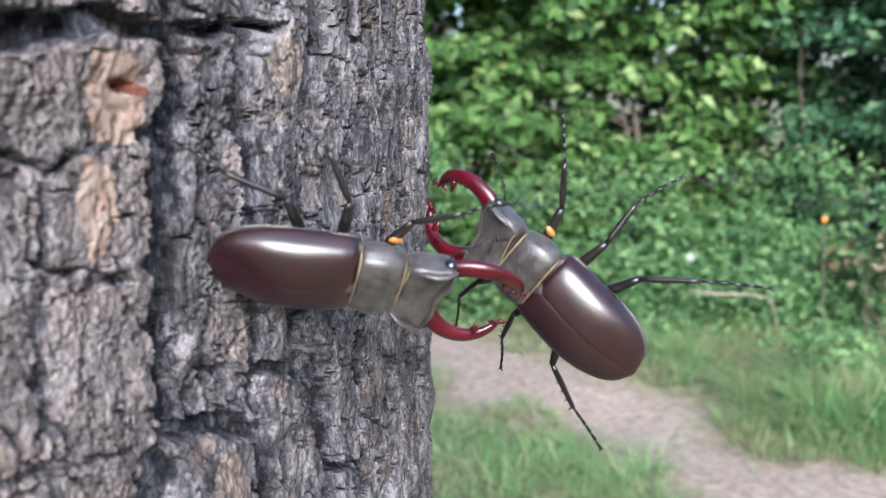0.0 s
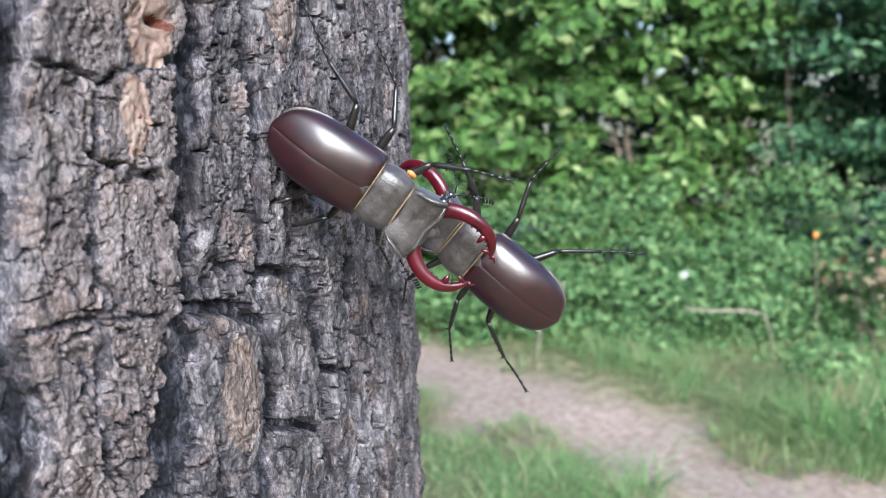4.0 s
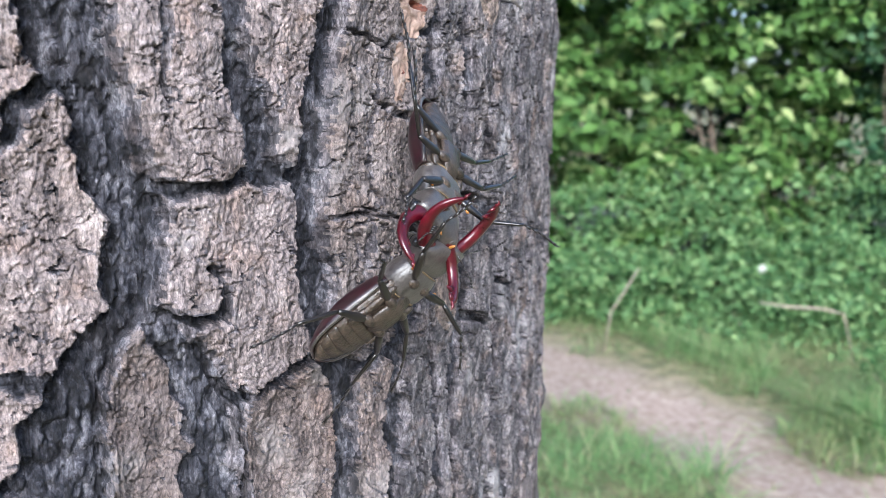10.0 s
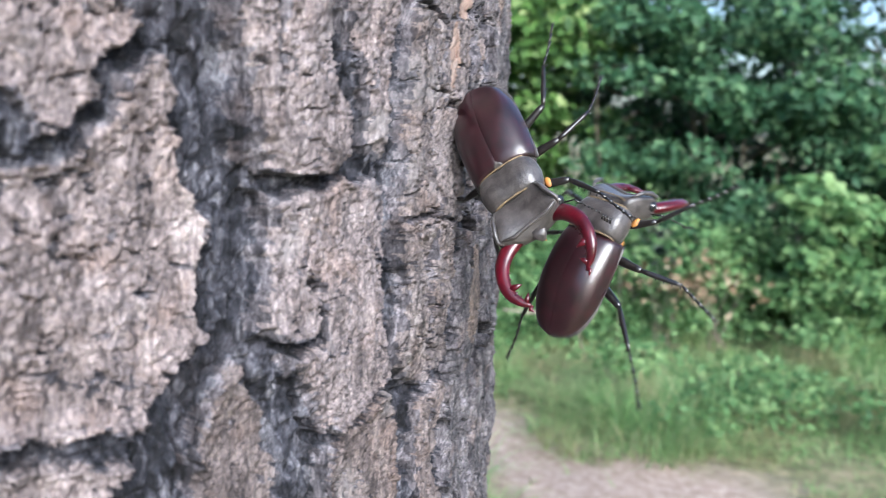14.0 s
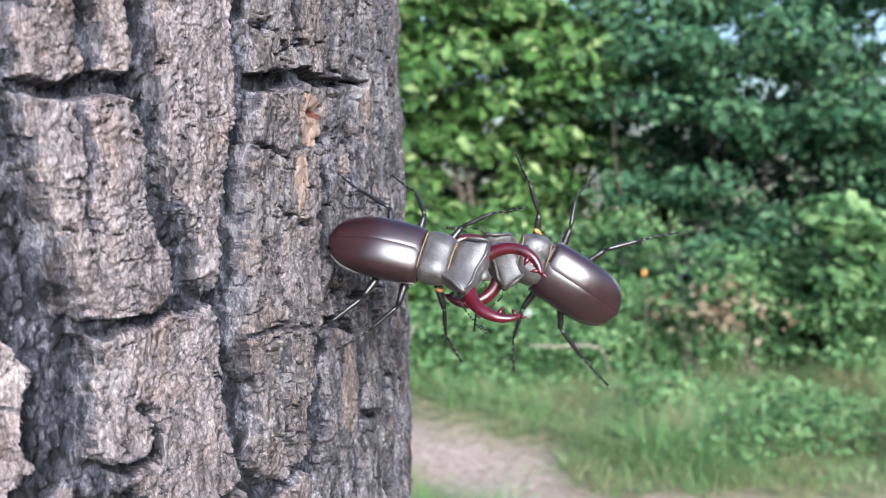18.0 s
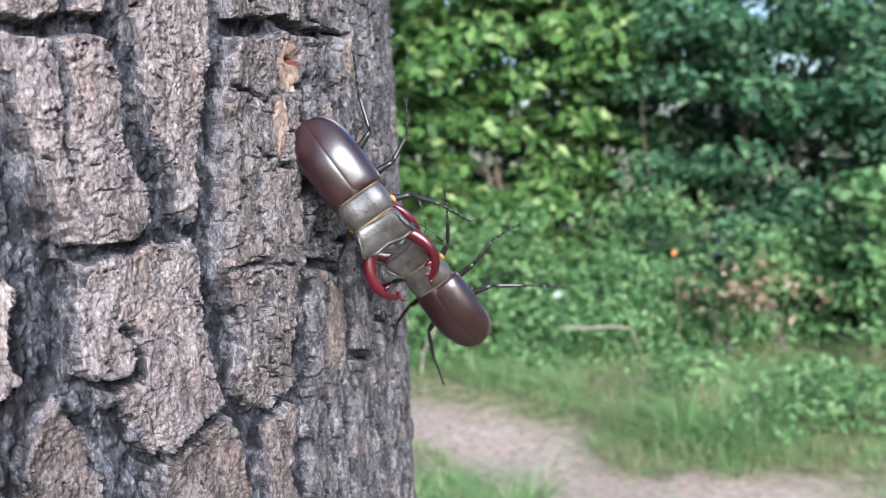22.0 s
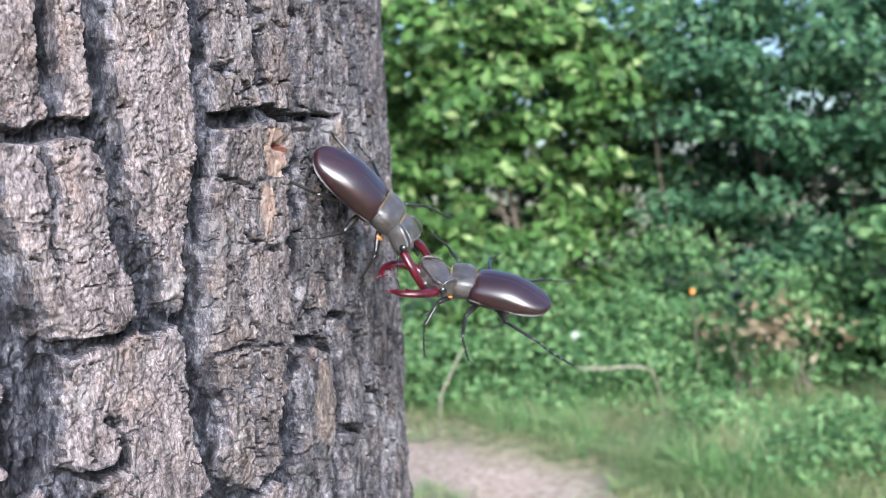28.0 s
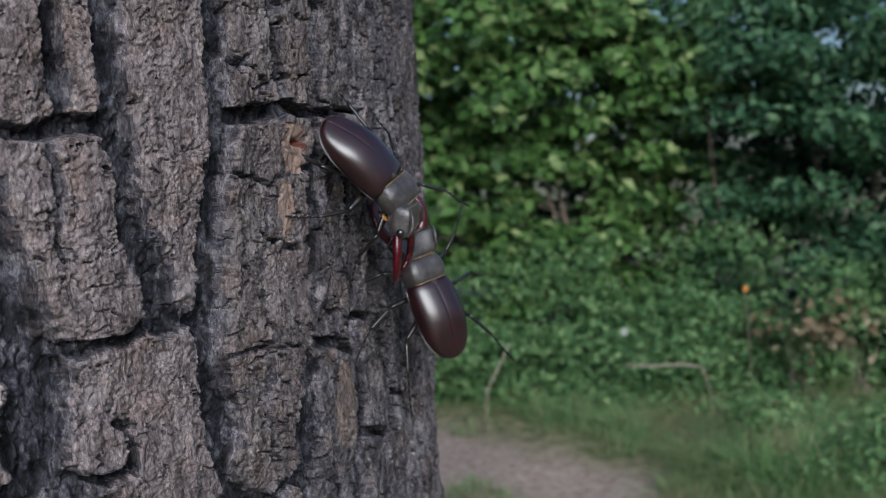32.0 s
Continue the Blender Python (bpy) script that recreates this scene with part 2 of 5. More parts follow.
def leaf_material(name, c0, c1, c2, mid=0.6, straw=False):
    m, n, l, b = material(name, 0.58)
    b.inputs["Specular IOR Level"].default_value = 0.3
    g = n.new("ShaderNodeNewGeometry")
    c = ramp(n, l, g.outputs["Random Per Island"], [(0.0, c0), (mid, c1), (1.0, c2)])
    v = coords(n, l, (1, 1, 1))
    if straw:
        # dry patches in the turf
        c = mix(n, l, ramp(n, l, noise_tex(n, l, v, 1.9, 4, 0.65), [(0.50, (0, 0, 0)), (0.66, (0.7, 0.7, 0.7))]), c, (0.40, 0.31, 0.19))
    s = noise_tex(n, l, v, 60, 3)
    c = mix(n, l, 0.35, c, ramp(n, l, s, [(0.35, (0.55, 0.6, 0.5)), (0.65, (1.25, 1.2, 1.1))]), "MULTIPLY")
    l.new(c, b.inputs["Base Color"])
    b.inputs["Transmission Weight"].default_value = 0.0
    tr = n.new("ShaderNodeBsdfTranslucent")
    l.new(c, tr.inputs["Color"])
    mx = n.new("ShaderNodeMixShader")
    mx.inputs[0].default_value = 0.35
    out = n["Material Output"]
    l.new(b.outputs[0], mx.inputs[1])
    l.new(tr.outputs[0], mx.inputs[2])
    l.new(mx.outputs[0], out.inputs[0])
    return m


LEAF_LIME = leaf_material("lime_green_leaves", (0.030, 0.078, 0.020), (0.125, 0.24, 0.060), (0.36, 0.44, 0.19), 0.76)
# LEAF_DARK has deep foliage shade put into its colour
LEAF_DARK = leaf_material("painted_shade_leaves", (0.010, 0.028, 0.014), (0.028, 0.068, 0.034), (0.07, 0.14, 0.07))
LEAF_GREEN = leaf_material("green_leaves", (0.055, 0.13, 0.046), (0.155, 0.285, 0.110), (0.30, 0.43, 0.19))
LEAF_BLUE = leaf_material("bluish_green_leaves", (0.022, 0.070, 0.034), (0.072, 0.165, 0.080), (0.19, 0.32, 0.16))
GRASS = leaf_material("grass_blades", (0.16, 0.30, 0.11), (0.31, 0.48, 0.20), (0.60, 0.54, 0.34), 0.72, True)
DRY = leaf_material("dry_leaves", (0.16, 0.11, 0.065), (0.30, 0.22, 0.14), (0.48, 0.40, 0.28))
TWIG, _n, _l, _b = material("twig_wood", 0.8)
_l.new(ramp(_n, _l, noise_tex(_n, _l, coords(_n, _l, (1, 1, 1)), 40), [(0.3, (0.12, 0.09, 0.065)), (0.7, (0.30, 0.25, 0.2))]), _b.inputs["Base Color"])
PALE, _n, _l, _b = material("pale_wood", 0.8)
_l.new(ramp(_n, _l, noise_tex(_n, _l, coords(_n, _l, (1, 1, 1)), 30), [(0.3, (0.2, 0.16, 0.125)), (0.7, (0.38, 0.32, 0.26))]), _b.inputs["Base Color"])
WHITE, _n, _l, _b = material("white_petals", 0.6)
_l.new(ramp(_n, _l, noise_tex(_n, _l, coords(_n, _l, (1, 1, 1)), 30), [(0.3, (0.35, 0.37, 0.33)), (0.7, (0.55, 0.56, 0.52))]), _b.inputs["Base Color"])
ORANGE, _n, _l, _b = material("orange_fruit", 0.5)
_l.new(ramp(_n, _l, noise_tex(_n, _l, coords(_n, _l, (1, 1, 1)), 30), [(0.3, (0.5, 0.16, 0.03)), (0.7, (0.75, 0.3, 0.06))]), _b.inputs["Base Color"])

# the ground: a bare sandy track between grassy soil
GROUND, _n, _l, _b = material("ground_soil", 0.95)
_p = coords(_n, _l, (1, 1, 1))
_sep = _n.new("ShaderNodeSeparateXYZ")
_l.new(_p, _sep.inputs[0])


# the track's middle runs from (0, 3.95) to (1.6, 2.15)
_x, _y = _sep.outputs[0], _sep.outputs[1]
_across = math_node(_n, _l, "ADD", math_node(_n, _l, "MULTIPLY", _x, TRACK_NX), math_node(_n, _l, "ADD", math_node(_n, _l, "MULTIPLY", _y, TRACK_NY), -TRACK_C))
_wob = math_node(_n, _l, "MULTIPLY", math_node(_n, _l, "ADD", noise_tex(_n, _l, _p, 3.2, 5), -0.5), 0.55)
_d = math_node(_n, _l, "ABSOLUTE", math_node(_n, _l, "ADD", _across, _wob))
_mask = _n.new("ShaderNodeMapRange")
_mask.inputs["From Min"].default_value = TRACK_HALF + 0.14
_mask.inputs["From Max"].default_value = TRACK_HALF - 0.14
_l.new(_d, _mask.inputs["Value"])
_sand = ramp(_n, _l, noise_tex(_n, _l, _p, 26, 8, 0.7), [(0.3, (0.21, 0.15, 0.115)), (0.5, (0.37, 0.28, 0.23)), (0.70, (0.53, 0.43, 0.36))])
_soil = ramp(_n, _l, noise_tex(_n, _l, _p, 12, 6, 0.65), [(0.3, (0.09, 0.085, 0.045)), (0.5, (0.19, 0.185, 0.09)), (0.75, (0.44, 0.34, 0.23))])
_l.new(mix(_n, _l, _mask.outputs[0], _soil, _sand), _b.inputs["Base Color"])
bump(_n, _l, _b, noise_tex(_n, _l, _p, 45, 6), 0.6, 0.012)


# ---------- mesh helpers ----------
def mesh_object(name, verts, faces, mat, parent=None, label="", smooth=True):
    me = bpy.data.meshes.new(name)
    me.from_pydata([tuple(v) for v in verts] if not isinstance(verts, list) else verts, [], faces)
    me.materials.append(mat)
    if smooth:
        me.polygons.foreach_set("use_smooth", [True] * len(me.polygons))
    me.update()
    ob = new(name, me)
    if parent is not None:
        ob.parent = parent
    if label:
        tagged(ob, label)
    return ob


def part(name, bm, mat, parent, label=""):
    """One bmesh as one mesh object under a thing or a part."""
    bmesh.ops.recalc_face_normals(bm, faces=bm.faces)
    me = bpy.data.meshes.new(name)
    bm.to_mesh(me)
    bm.free()
    me.materials.append(mat)
    me.polygons.foreach_set("use_smooth", [True] * len(me.polygons))
    ob = new(name, me)
    ob.parent = parent
    if label:
        tagged(ob, label)
    return ob


def loft(rings, closed=True):
    """A skin over rings of equally many points, with both ends capped."""
    bm = bmesh.new()
    rows = [[bm.verts.new(p) for p in r] for r in rings]
    k = len(rows[0])
    for a, b in zip(rows, rows[1:]):
        for i in range(k if closed else k - 1):
            bm.faces.new((a[i], a[(i + 1) % k], b[(i + 1) % k], b[i]))
    if closed:
        bm.faces.new(rows[0])
        bm.faces.new(list(reversed(rows[-1])))
    return bm


def tube(points, radii, k=8, flat=1.0):
    """A tapered tube along points."""
    pts = [Vector(p) for p in points]
    rings = []
    for i, p in enumerate(pts):
        d = (pts[min(i + 1, len(pts) - 1)] - pts[max(i - 1, 0)]).normalized()
        a = d.cross(Vector((0, 0, 1)))
        if a.length < 1e-4:
            a = d.cross(Vector((0, 1, 0)))
        a.normalize()
        b = d.cross(a)
        r = radii[i]
        rings.append([p + (a * math.cos(2 * math.pi * j / k) + b * math.sin(2 * math.pi * j / k) * flat) * r for j in range(k)])
    return loft(rings)


def joined(*bms):
    """Several bmeshes as one."""
    whole = bmesh.new()
    for b in bms:
        me = bpy.data.meshes.new("tmp")
        b.to_mesh(me)
        b.free()
        whole.from_mesh(me)
        bpy.data.meshes.remove(me)
    return whole


def ball(c, r, sx=1, sy=1, sz=1, u=12, v=8):
    bm = bmesh.new()
    bmesh.ops.create_uvsphere(bm, u_segments=u, v_segments=v, radius=r)
    for w in bm.verts:
        w.co = Vector((w.co.x * sx, w.co.y * sy, w.co.z * sz)) + Vector(c)
    return bm


# ---------- value noise on arrays ----------
def vnoise(x, y, seed=0):
    xi, yi = np.floor(x).astype(np.int64), np.floor(y).astype(np.int64)
    fx, fy = x - xi, y - yi
    fx, fy = fx * fx * (3 - 2 * fx), fy * fy * (3 - 2 * fy)

    def h(i, j):
        k = (i * 374761393 + j * 668265263 + seed * 974634523) & 0x7FFFFFFF
        k = ((k ^ (k >> 13)) * 1274126177) & 0x7FFFFFFF
        return ((k ^ (k >> 16)) & 0xFFFF) / 65535.0
    a, b, c, d = h(xi, yi), h(xi + 1, yi), h(xi, yi + 1), h(xi + 1, yi + 1)
    return (a * (1 - fx) + b * fx) * (1 - fy) + (c * (1 - fx) + d * fx) * fy - 0.5


def fbm(x, y, octaves=4, seed=0, gain=0.55):
    v, a = 0, 1
    for o in range(octaves):
        v = v + a * vnoise(x, y, seed + 17 * o)
        x, y, a = x * 2.03, y * 2.03, a * gain
    return v


def smooth01(x):
    x = np.clip(x, 0, 1)
    return x * x * (3 - 2 * x)


# ---------- ground ----------
def build_ground():
    xs = np.concatenate([[-600, -150, -40, -12], np.linspace(-5, 8, 105), [15, 40, 150, 600]])
    ys = np.concatenate([[-600, -150, -40, -10], np.linspace(-3, 12, 121), [20, 50, 150, 600]])
    X, Y = np.meshgrid(xs, ys)
    Z = 0.05 * fbm(X * 1.3, Y * 1.3, 4, 3) * (np.hypot(X, Y) < 14)
    Z = np.where(np.hypot(X - TRUNK_X, Y - TRUNK_Y) < 0.8, np.minimum(Z, 0.0), Z)
    nx = len(xs)
    v = np.stack([X, Y, Z], -1).reshape(-1, 3).tolist()
    f = [(j * nx + i, j * nx + i + 1, (j + 1) * nx + i + 1, (j + 1) * nx + i) for j in range(len(ys) - 1) for i in range(nx - 1)]
    g = mesh_object("ground", v, f, GROUND)
    return tagged(g, "grassy woodland ground with a bare sandy track across it", "ground", kind="structure")


build_ground()

# ---------- the oak trunk ----------
# furrows and cracks in the bark: depth in mm, how wide the side left of it (or below) and right of it (or above) falls off in mm,
# then from the top down, or from left to right: degrees round the trunk, height, half width in mm
FRONT_FURROWS = (
    (10, 2.2, 8.5, ((39.4, 1.42, 5.5), (39.6, 1.300, 5.5), (39.8, 1.284, 5.5), (40.5, 1.271, 4), (40.8, 1.259, 4.2), (41.45, 1.251, 3.9))),
    (9, 2.5, 3.0, ((41.45, 1.251, 3.9), (42.0, 1.245, 4.7), (42.0, 1.233, 4.9), (41.75, 1.2225, 4.5))),
    (10, 2.2, 2.6, ((41.7, 1.2225, 4.2), (40.6, 1.2166, 4.0), (39.5, 1.2072, 4.2), (38.8, 1.196, 6.1), (38.3, 1.180, 7.2), (38.0, 1.10, 7))),
    (6, 2.0, 5.0, ((42.6, 1.2188, 2.6), (43.8, 1.2095, 3.4), (44.9, 1.1984, 4.2), (45.3, 1.1877, 4.6), (45.1, 1.170, 4.6), (45.0, 1.10, 4.6))),
    (7, 0.6, 0.6, ((46.8, 1.200, 0.5), (46.9, 1.182, 0.7), (46.8, 1.167, 0.8), (46.8, 1.10, 0.8))),
)
FRONT_CRACKS = (
    (5, 0.8, 0.6, ((42.0, 1.2475, 0.35), (42.2, 1.240, 0.4), (42.6, 1.228, 0.35))),
    (6, 2.2, 0.7, ((35.9, 1.2562, 1.0), (37.3, 1.2618, 1.2), (37.7, 1.2689, 1.3), (38.6, 1.2725, 1.4), (39.6, 1.2753, 1.2))),
    (4, 1.5, 0.7, ((31.0, 1.262, 1.6), (34.4, 1.2636, 1.6), (34.9, 1.2607, 1.2), (34.8, 1.2564, 1.3), (35.9, 1.2562, 1.0))),
    (7, 2.2, 0.7, ((31.0, 1.209, 1.2), (34.0, 1.2109, 1.2), (35.8, 1.2103, 1.2), (37.2, 1.2098, 1.6), (38.4, 1.2078, 1.8), (39.3, 1.205, 2.2))),
    (6, 2.4, 0.6, ((41.1, 1.2517, 0.7), (42.0, 1.2477, 0.9), (43.1, 1.2505, 0.8), (44.7, 1.2493, 1.1), (46.3, 1.2508, 1.1), (47.2, 1.2539, 1.4))),
    (7, 1.5, 1.5, ((40.3, 1.300, 1.3), (42.3, 1.2985, 1.6), (44.2, 1.3005, 1.5), (46.0, 1.301, 1.0))),
)
MIDDLE_FURROWS = (
    (5, 1.2, 2.0, ((43.4, 1.42, 1.6), (43.9, 1.330, 1.6), (44.2, 1.3005, 1.4))),
    (2.2, 1.0, 1.4, ((43.4, 1.300, 0.5), (43.6, 1.288, 0.5), (43.4, 1.270, 0.3))),
    (8, 1.2, 6.5, ((46.1, 1.42, 2.4), (46.3, 1.310, 2.4), (46.4, 1.2985, 2.5), (46.6, 1.2863, 2.5), (47.0, 1.2738, 2.5), (47.4, 1.2646, 2.7), (47.8, 1.2551, 2.8), (48.4, 1.2516, 2.2))),
    (8, 1.8, 5.0, ((53.5, 1.42, 2.4), (52.5, 1.332, 2.8), (52.3, 1.311, 3.0), (52.4, 1.300, 3.0), (51.9, 1.288, 2.8), (51.4, 1.2757, 2.8), (51.0, 1.2644, 2.4), (50.8, 1.2559, 2.4), (50.6, 1.2445, 3.2))),
    (8, 1.6, 4.6, ((50.6, 1.2445, 3.2), (50.8, 1.2327, 3.2), (50.9, 1.2205, 3.2), (51.2, 1.2109, 2.4), (51.4, 1.2038, 1.6))),
    (7, 1.4, 3.4, ((51.4, 1.2038, 1.6), (52.9, 1.1963, 2.4), (53.2, 1.176, 2.8), (53.0, 1.1556, 2.8), (53.0, 1.10, 2.8))),
)
MIDDLE_CRACKS = (
    (6, 2.0, 0.6, ((47.2, 1.2533, 0.8), (48.1, 1.2514, 1.5), (49.2, 1.252, 1.2), (50.4, 1.2524, 0.8))),
    (7, 2.2, 0.6, ((44.6, 1.2115, 0.6), (46.2, 1.1985, 0.9), (47.4, 1.1955, 1.2), (48.4, 1.2001, 1.7), (50.2, 1.2019, 1.7), (51.3, 1.2035, 1.5))),
    (5, 1.8, 0.6, ((43.2, 1.2205, 1.2), (44.7, 1.2182, 1.5), (45.6, 1.2186, 1.0), (45.8, 1.2245, 0.7), (45.9, 1.2275, 0.5), (45.3, 1.2295, 0.4))),
    (7, 1.8, 0.6, ((52.1, 1.3107, 1.5), (53.2, 1.3059, 1.7), (55.2, 1.3047, 1.9), (57.7, 1.3082, 1.5), (59.8, 1.3068, 1.5), (62.3, 1.3076, 1.0), (65.8, 1.3102, 0.6))),
    (3, 1.0, 0.5, ((53.1, 1.2894, 0.4), (55.4, 1.2863, 0.6), (57.8, 1.2887, 0.5), (59.5, 1.2916, 0.4))),
)
SCAR_COLUMN = (
    (5, 0.8, 1.6, ((56.0, 1.42, 1.0), (56.6, 1.3246, 1.2), (57.1, 1.3097, 1.4))),
    (2.2, 0.7, 0.5, ((51.3, 1.2408, 0.4), (54.1, 1.2398, 0.4), (57.2, 1.2378, 0.4))),
    (2.4, 0.8, 1.2, ((55.4, 1.283, 0.3), (55.0, 1.262, 0.4), (54.6, 1.2408, 0.5), (54.3, 1.222, 0.4), (54.4, 1.208, 0.3))),
    (6, 2.0, 0.6, ((51.6, 1.203, 0.8), (53.0, 1.1978, 1.3), (54.5, 1.1965, 1.2), (56.1, 1.200, 1.2), (57.2, 1.203, 0.8))),
    (7, 1.0, 2.6, ((61.2, 1.42, 2.5), (61.1, 1.340, 2.5), (60.7, 1.316, 2.8), (60.2, 1.2955, 3.1), (59.6, 1.280, 3.2), (59.4, 1.2554, 2.7), (59.2, 1.245, 2.9), (58.8, 1.2368, 3.9))),
    (7, 1.0, 2.2, ((58.8, 1.2368, 3.9), (58.2, 1.224, 4.4), (57.7, 1.212, 4.6), (57.3, 1.200, 4.2), (57.0, 1.185, 3.5), (57.0, 1.10, 3.5))),
    (5, 0.9, 1.4, ((60.2, 1.199, 0.8), (60.9, 1.184, 1.4), (61.1, 1.170, 1.5), (61.2, 1.10, 1.5))),
)
FLANK_FURROWS = (
    (6.5, 1.2, 2.2, ((64.3, 1.42, 1.2), (64.2, 1.307, 1.4), (63.8, 1.2956, 1.4), (63.9, 1.2825, 1.2), (64.0, 1.265, 0.8), (63.9, 1.2408, 0.8), (63.9, 1.2286, 1.7), (63.8, 1.2131, 1.8), (63.2, 1.198, 2.0), (62.6, 1.10, 2.3))),
    (8.5, 1.3, 3.2, ((69.0, 1.42, 2.9), (68.8, 1.318, 2.9), (68.4, 1.300, 2.9), (67.6, 1.280, 2.6), (66.7, 1.2685, 2.3), (66.4, 1.254, 2.3), (66.6, 1.240, 1.9), (67.7, 1.234, 2.3), (68.2, 1.2215, 2.6), (68.0, 1.10, 2.5))),
    (6.0, 1.0, 1.9, ((72.4, 1.42, 1.2), (72.2, 1.300, 1.2), (71.6, 1.270, 1.1), (71.9, 1.230, 1.4), (71.5, 1.10, 1.4))),
    (7.5, 1.3, 2.6, ((77.0, 1.42, 2.5), (76.2, 1.310, 2.5), (75.7, 1.280, 2.3), (75.3, 1.235, 2.5), (75.6, 1.10, 2.5))),
)
FLANK_CRACKS = (
    (7.0, 2.0, 1.0, ((58.9, 1.2385, 1.2), (60.4, 1.2372, 1.2), (61.7, 1.2345, 1.6), (63.5, 1.229, 1.2))),
    (6.0, 1.6, 1.0, ((63.8, 1.2408, 0.9), (66.6, 1.239, 0.9))),
    (7.0, 1.8, 1.0, ((63.3, 1.203, 1.2), (65.2, 1.2005, 1.4), (67.6, 1.194, 1.2))),
    (6.0, 1.6, 1.0, ((68.3, 1.2105, 0.9), (71.4, 1.2063, 0.9))),
    (7.0, 1.2, 2.2, ((82.4, 1.42, 2.3), (82.1, 1.271, 2.3), (82.5, 1.10, 2.3))),
    (6.5, 1.2, 2.2, ((88.4, 1.42, 2.0), (88.0, 1.26, 2.0), (88.6, 1.10, 2.0))),
    (6.5, 1.2, 2.2, ((94.2, 1.42, 2.0), (94.8, 1.10, 2.0))),
)
LINES = FRONT_FURROWS + FRONT_CRACKS + MIDDLE_FURROWS + MIDDLE_CRACKS + SCAR_COLUMN + FLANK_FURROWS + FLANK_CRACKS
# plates that stand lower or prouder than the rest: degrees, height, mm
LOWER_PLATES = ((43.0, 1.195, -6.5), (36.0, 1.195, -7.0), (49.5, 1.185, -4.0), (44.5, 1.228, -1.5), (62.0, 1.26, -2.5), (38.0, 1.290, 3.0), (43.0, 1.275, 1.5), (36.5, 1.24, 1.0), (49.5, 1.28, -0.5), (47.5, 1.225, 0.5))
# broken places: degrees, height, half width and half height in mm, name, label, material, how proud in mm
SCARS = ((58.43, 1.2978, 3.4, 1.4, "rot_pit", "dark red rotten pit in the scar", "PIT", -2.0), (57.17, 1.2799, 0.6, 0.6, "worm_hole", "small dark worm hole", "PIT", -1.5),
         (57.9, 1.2965, 5.2, 7.6, "bark_scar", "orange-brown broken scar round a dark pit", "SCAR", -0.6), (57.1, 1.2790, 3.6, 8.2, "bark_scar", "smooth tan strip of bare wood", "SCAR", -0.8),
         (66.1, 1.3020, 4.8, 6.5, "pale_flake", "pale tan loose bark flake", "TAN", 1.5), (61.4, 1.2140, 6.6, 14.0, "pale_flake", "pale tan loose bark flake", "TAN", 1.2))
MM = math.radians(1) * TRUNK_R * 1000


def line_field(s, z, line):
    """How far each place has fallen into one furrow, from 0 on top to 1 in its bed; s and z in mm."""
    _, below, above, pts = line
    P = [(d * MM, h * 1000, w) for d, h, w in pts]
    fall = np.zeros(s.shape)
    far = max(below, above) + max(w for _, _, w in P) * 1.6 + 8
    lo = (min(p[0] for p in P) - far, min(p[1] for p in P) - far)
    hi = (max(p[0] for p in P) + far, max(p[1] for p in P) + far)
    m = (s > lo[0]) & (s < hi[0]) & (z > lo[1]) & (z < hi[1])
    if not m.any():
        return fall
    a, b = s[m], z[m]
    near, side, width = np.full(a.shape, 1e6), np.zeros(a.shape), np.ones(a.shape)
    for (x0, y0, w0), (x1, y1, w1) in zip(P, P[1:]):
        dx, dy = x1 - x0, y1 - y0
        t = np.clip(((a - x0) * dx + (b - y0) * dy) / (dx * dx + dy * dy), 0, 1)
        ox, oy = a - x0 - t * dx, b - y0 - t * dy
        d = np.hypot(ox, oy)
        c = d < near
        near = np.where(c, d, near)
        side = np.where(c, dx * oy - dy * ox, side)
        width = np.where(c, w0 + (w1 - w0) * t, width)
    width = width * np.maximum(0.45, 1 + 0.9 * fbm(a / 9, b / 11, 2, 23))
    fall[m] = 1 - smooth01((near - width) / np.where(side > 0, above, below))
    return fall


def spread_labels(top):
    """A number for each connected patch of True cells."""
    lab = np.where(top, np.arange(1, top.size + 1).reshape(top.shape), 0)
    for _ in range(400):
        old = lab.copy()
        for axis in (0, 1):
            for way in (1, -1):
                # runs of cells take the largest number met so far along the row or column
                v = np.moveaxis(lab, axis, 0)[::way]
                run = v[0].copy()
                for k in range(1, len(v)):
                    run = np.where(v[k] > 0, np.maximum(run, v[k]), 0)
                    v[k] = run
        if (old == lab).all():
            break
    return lab


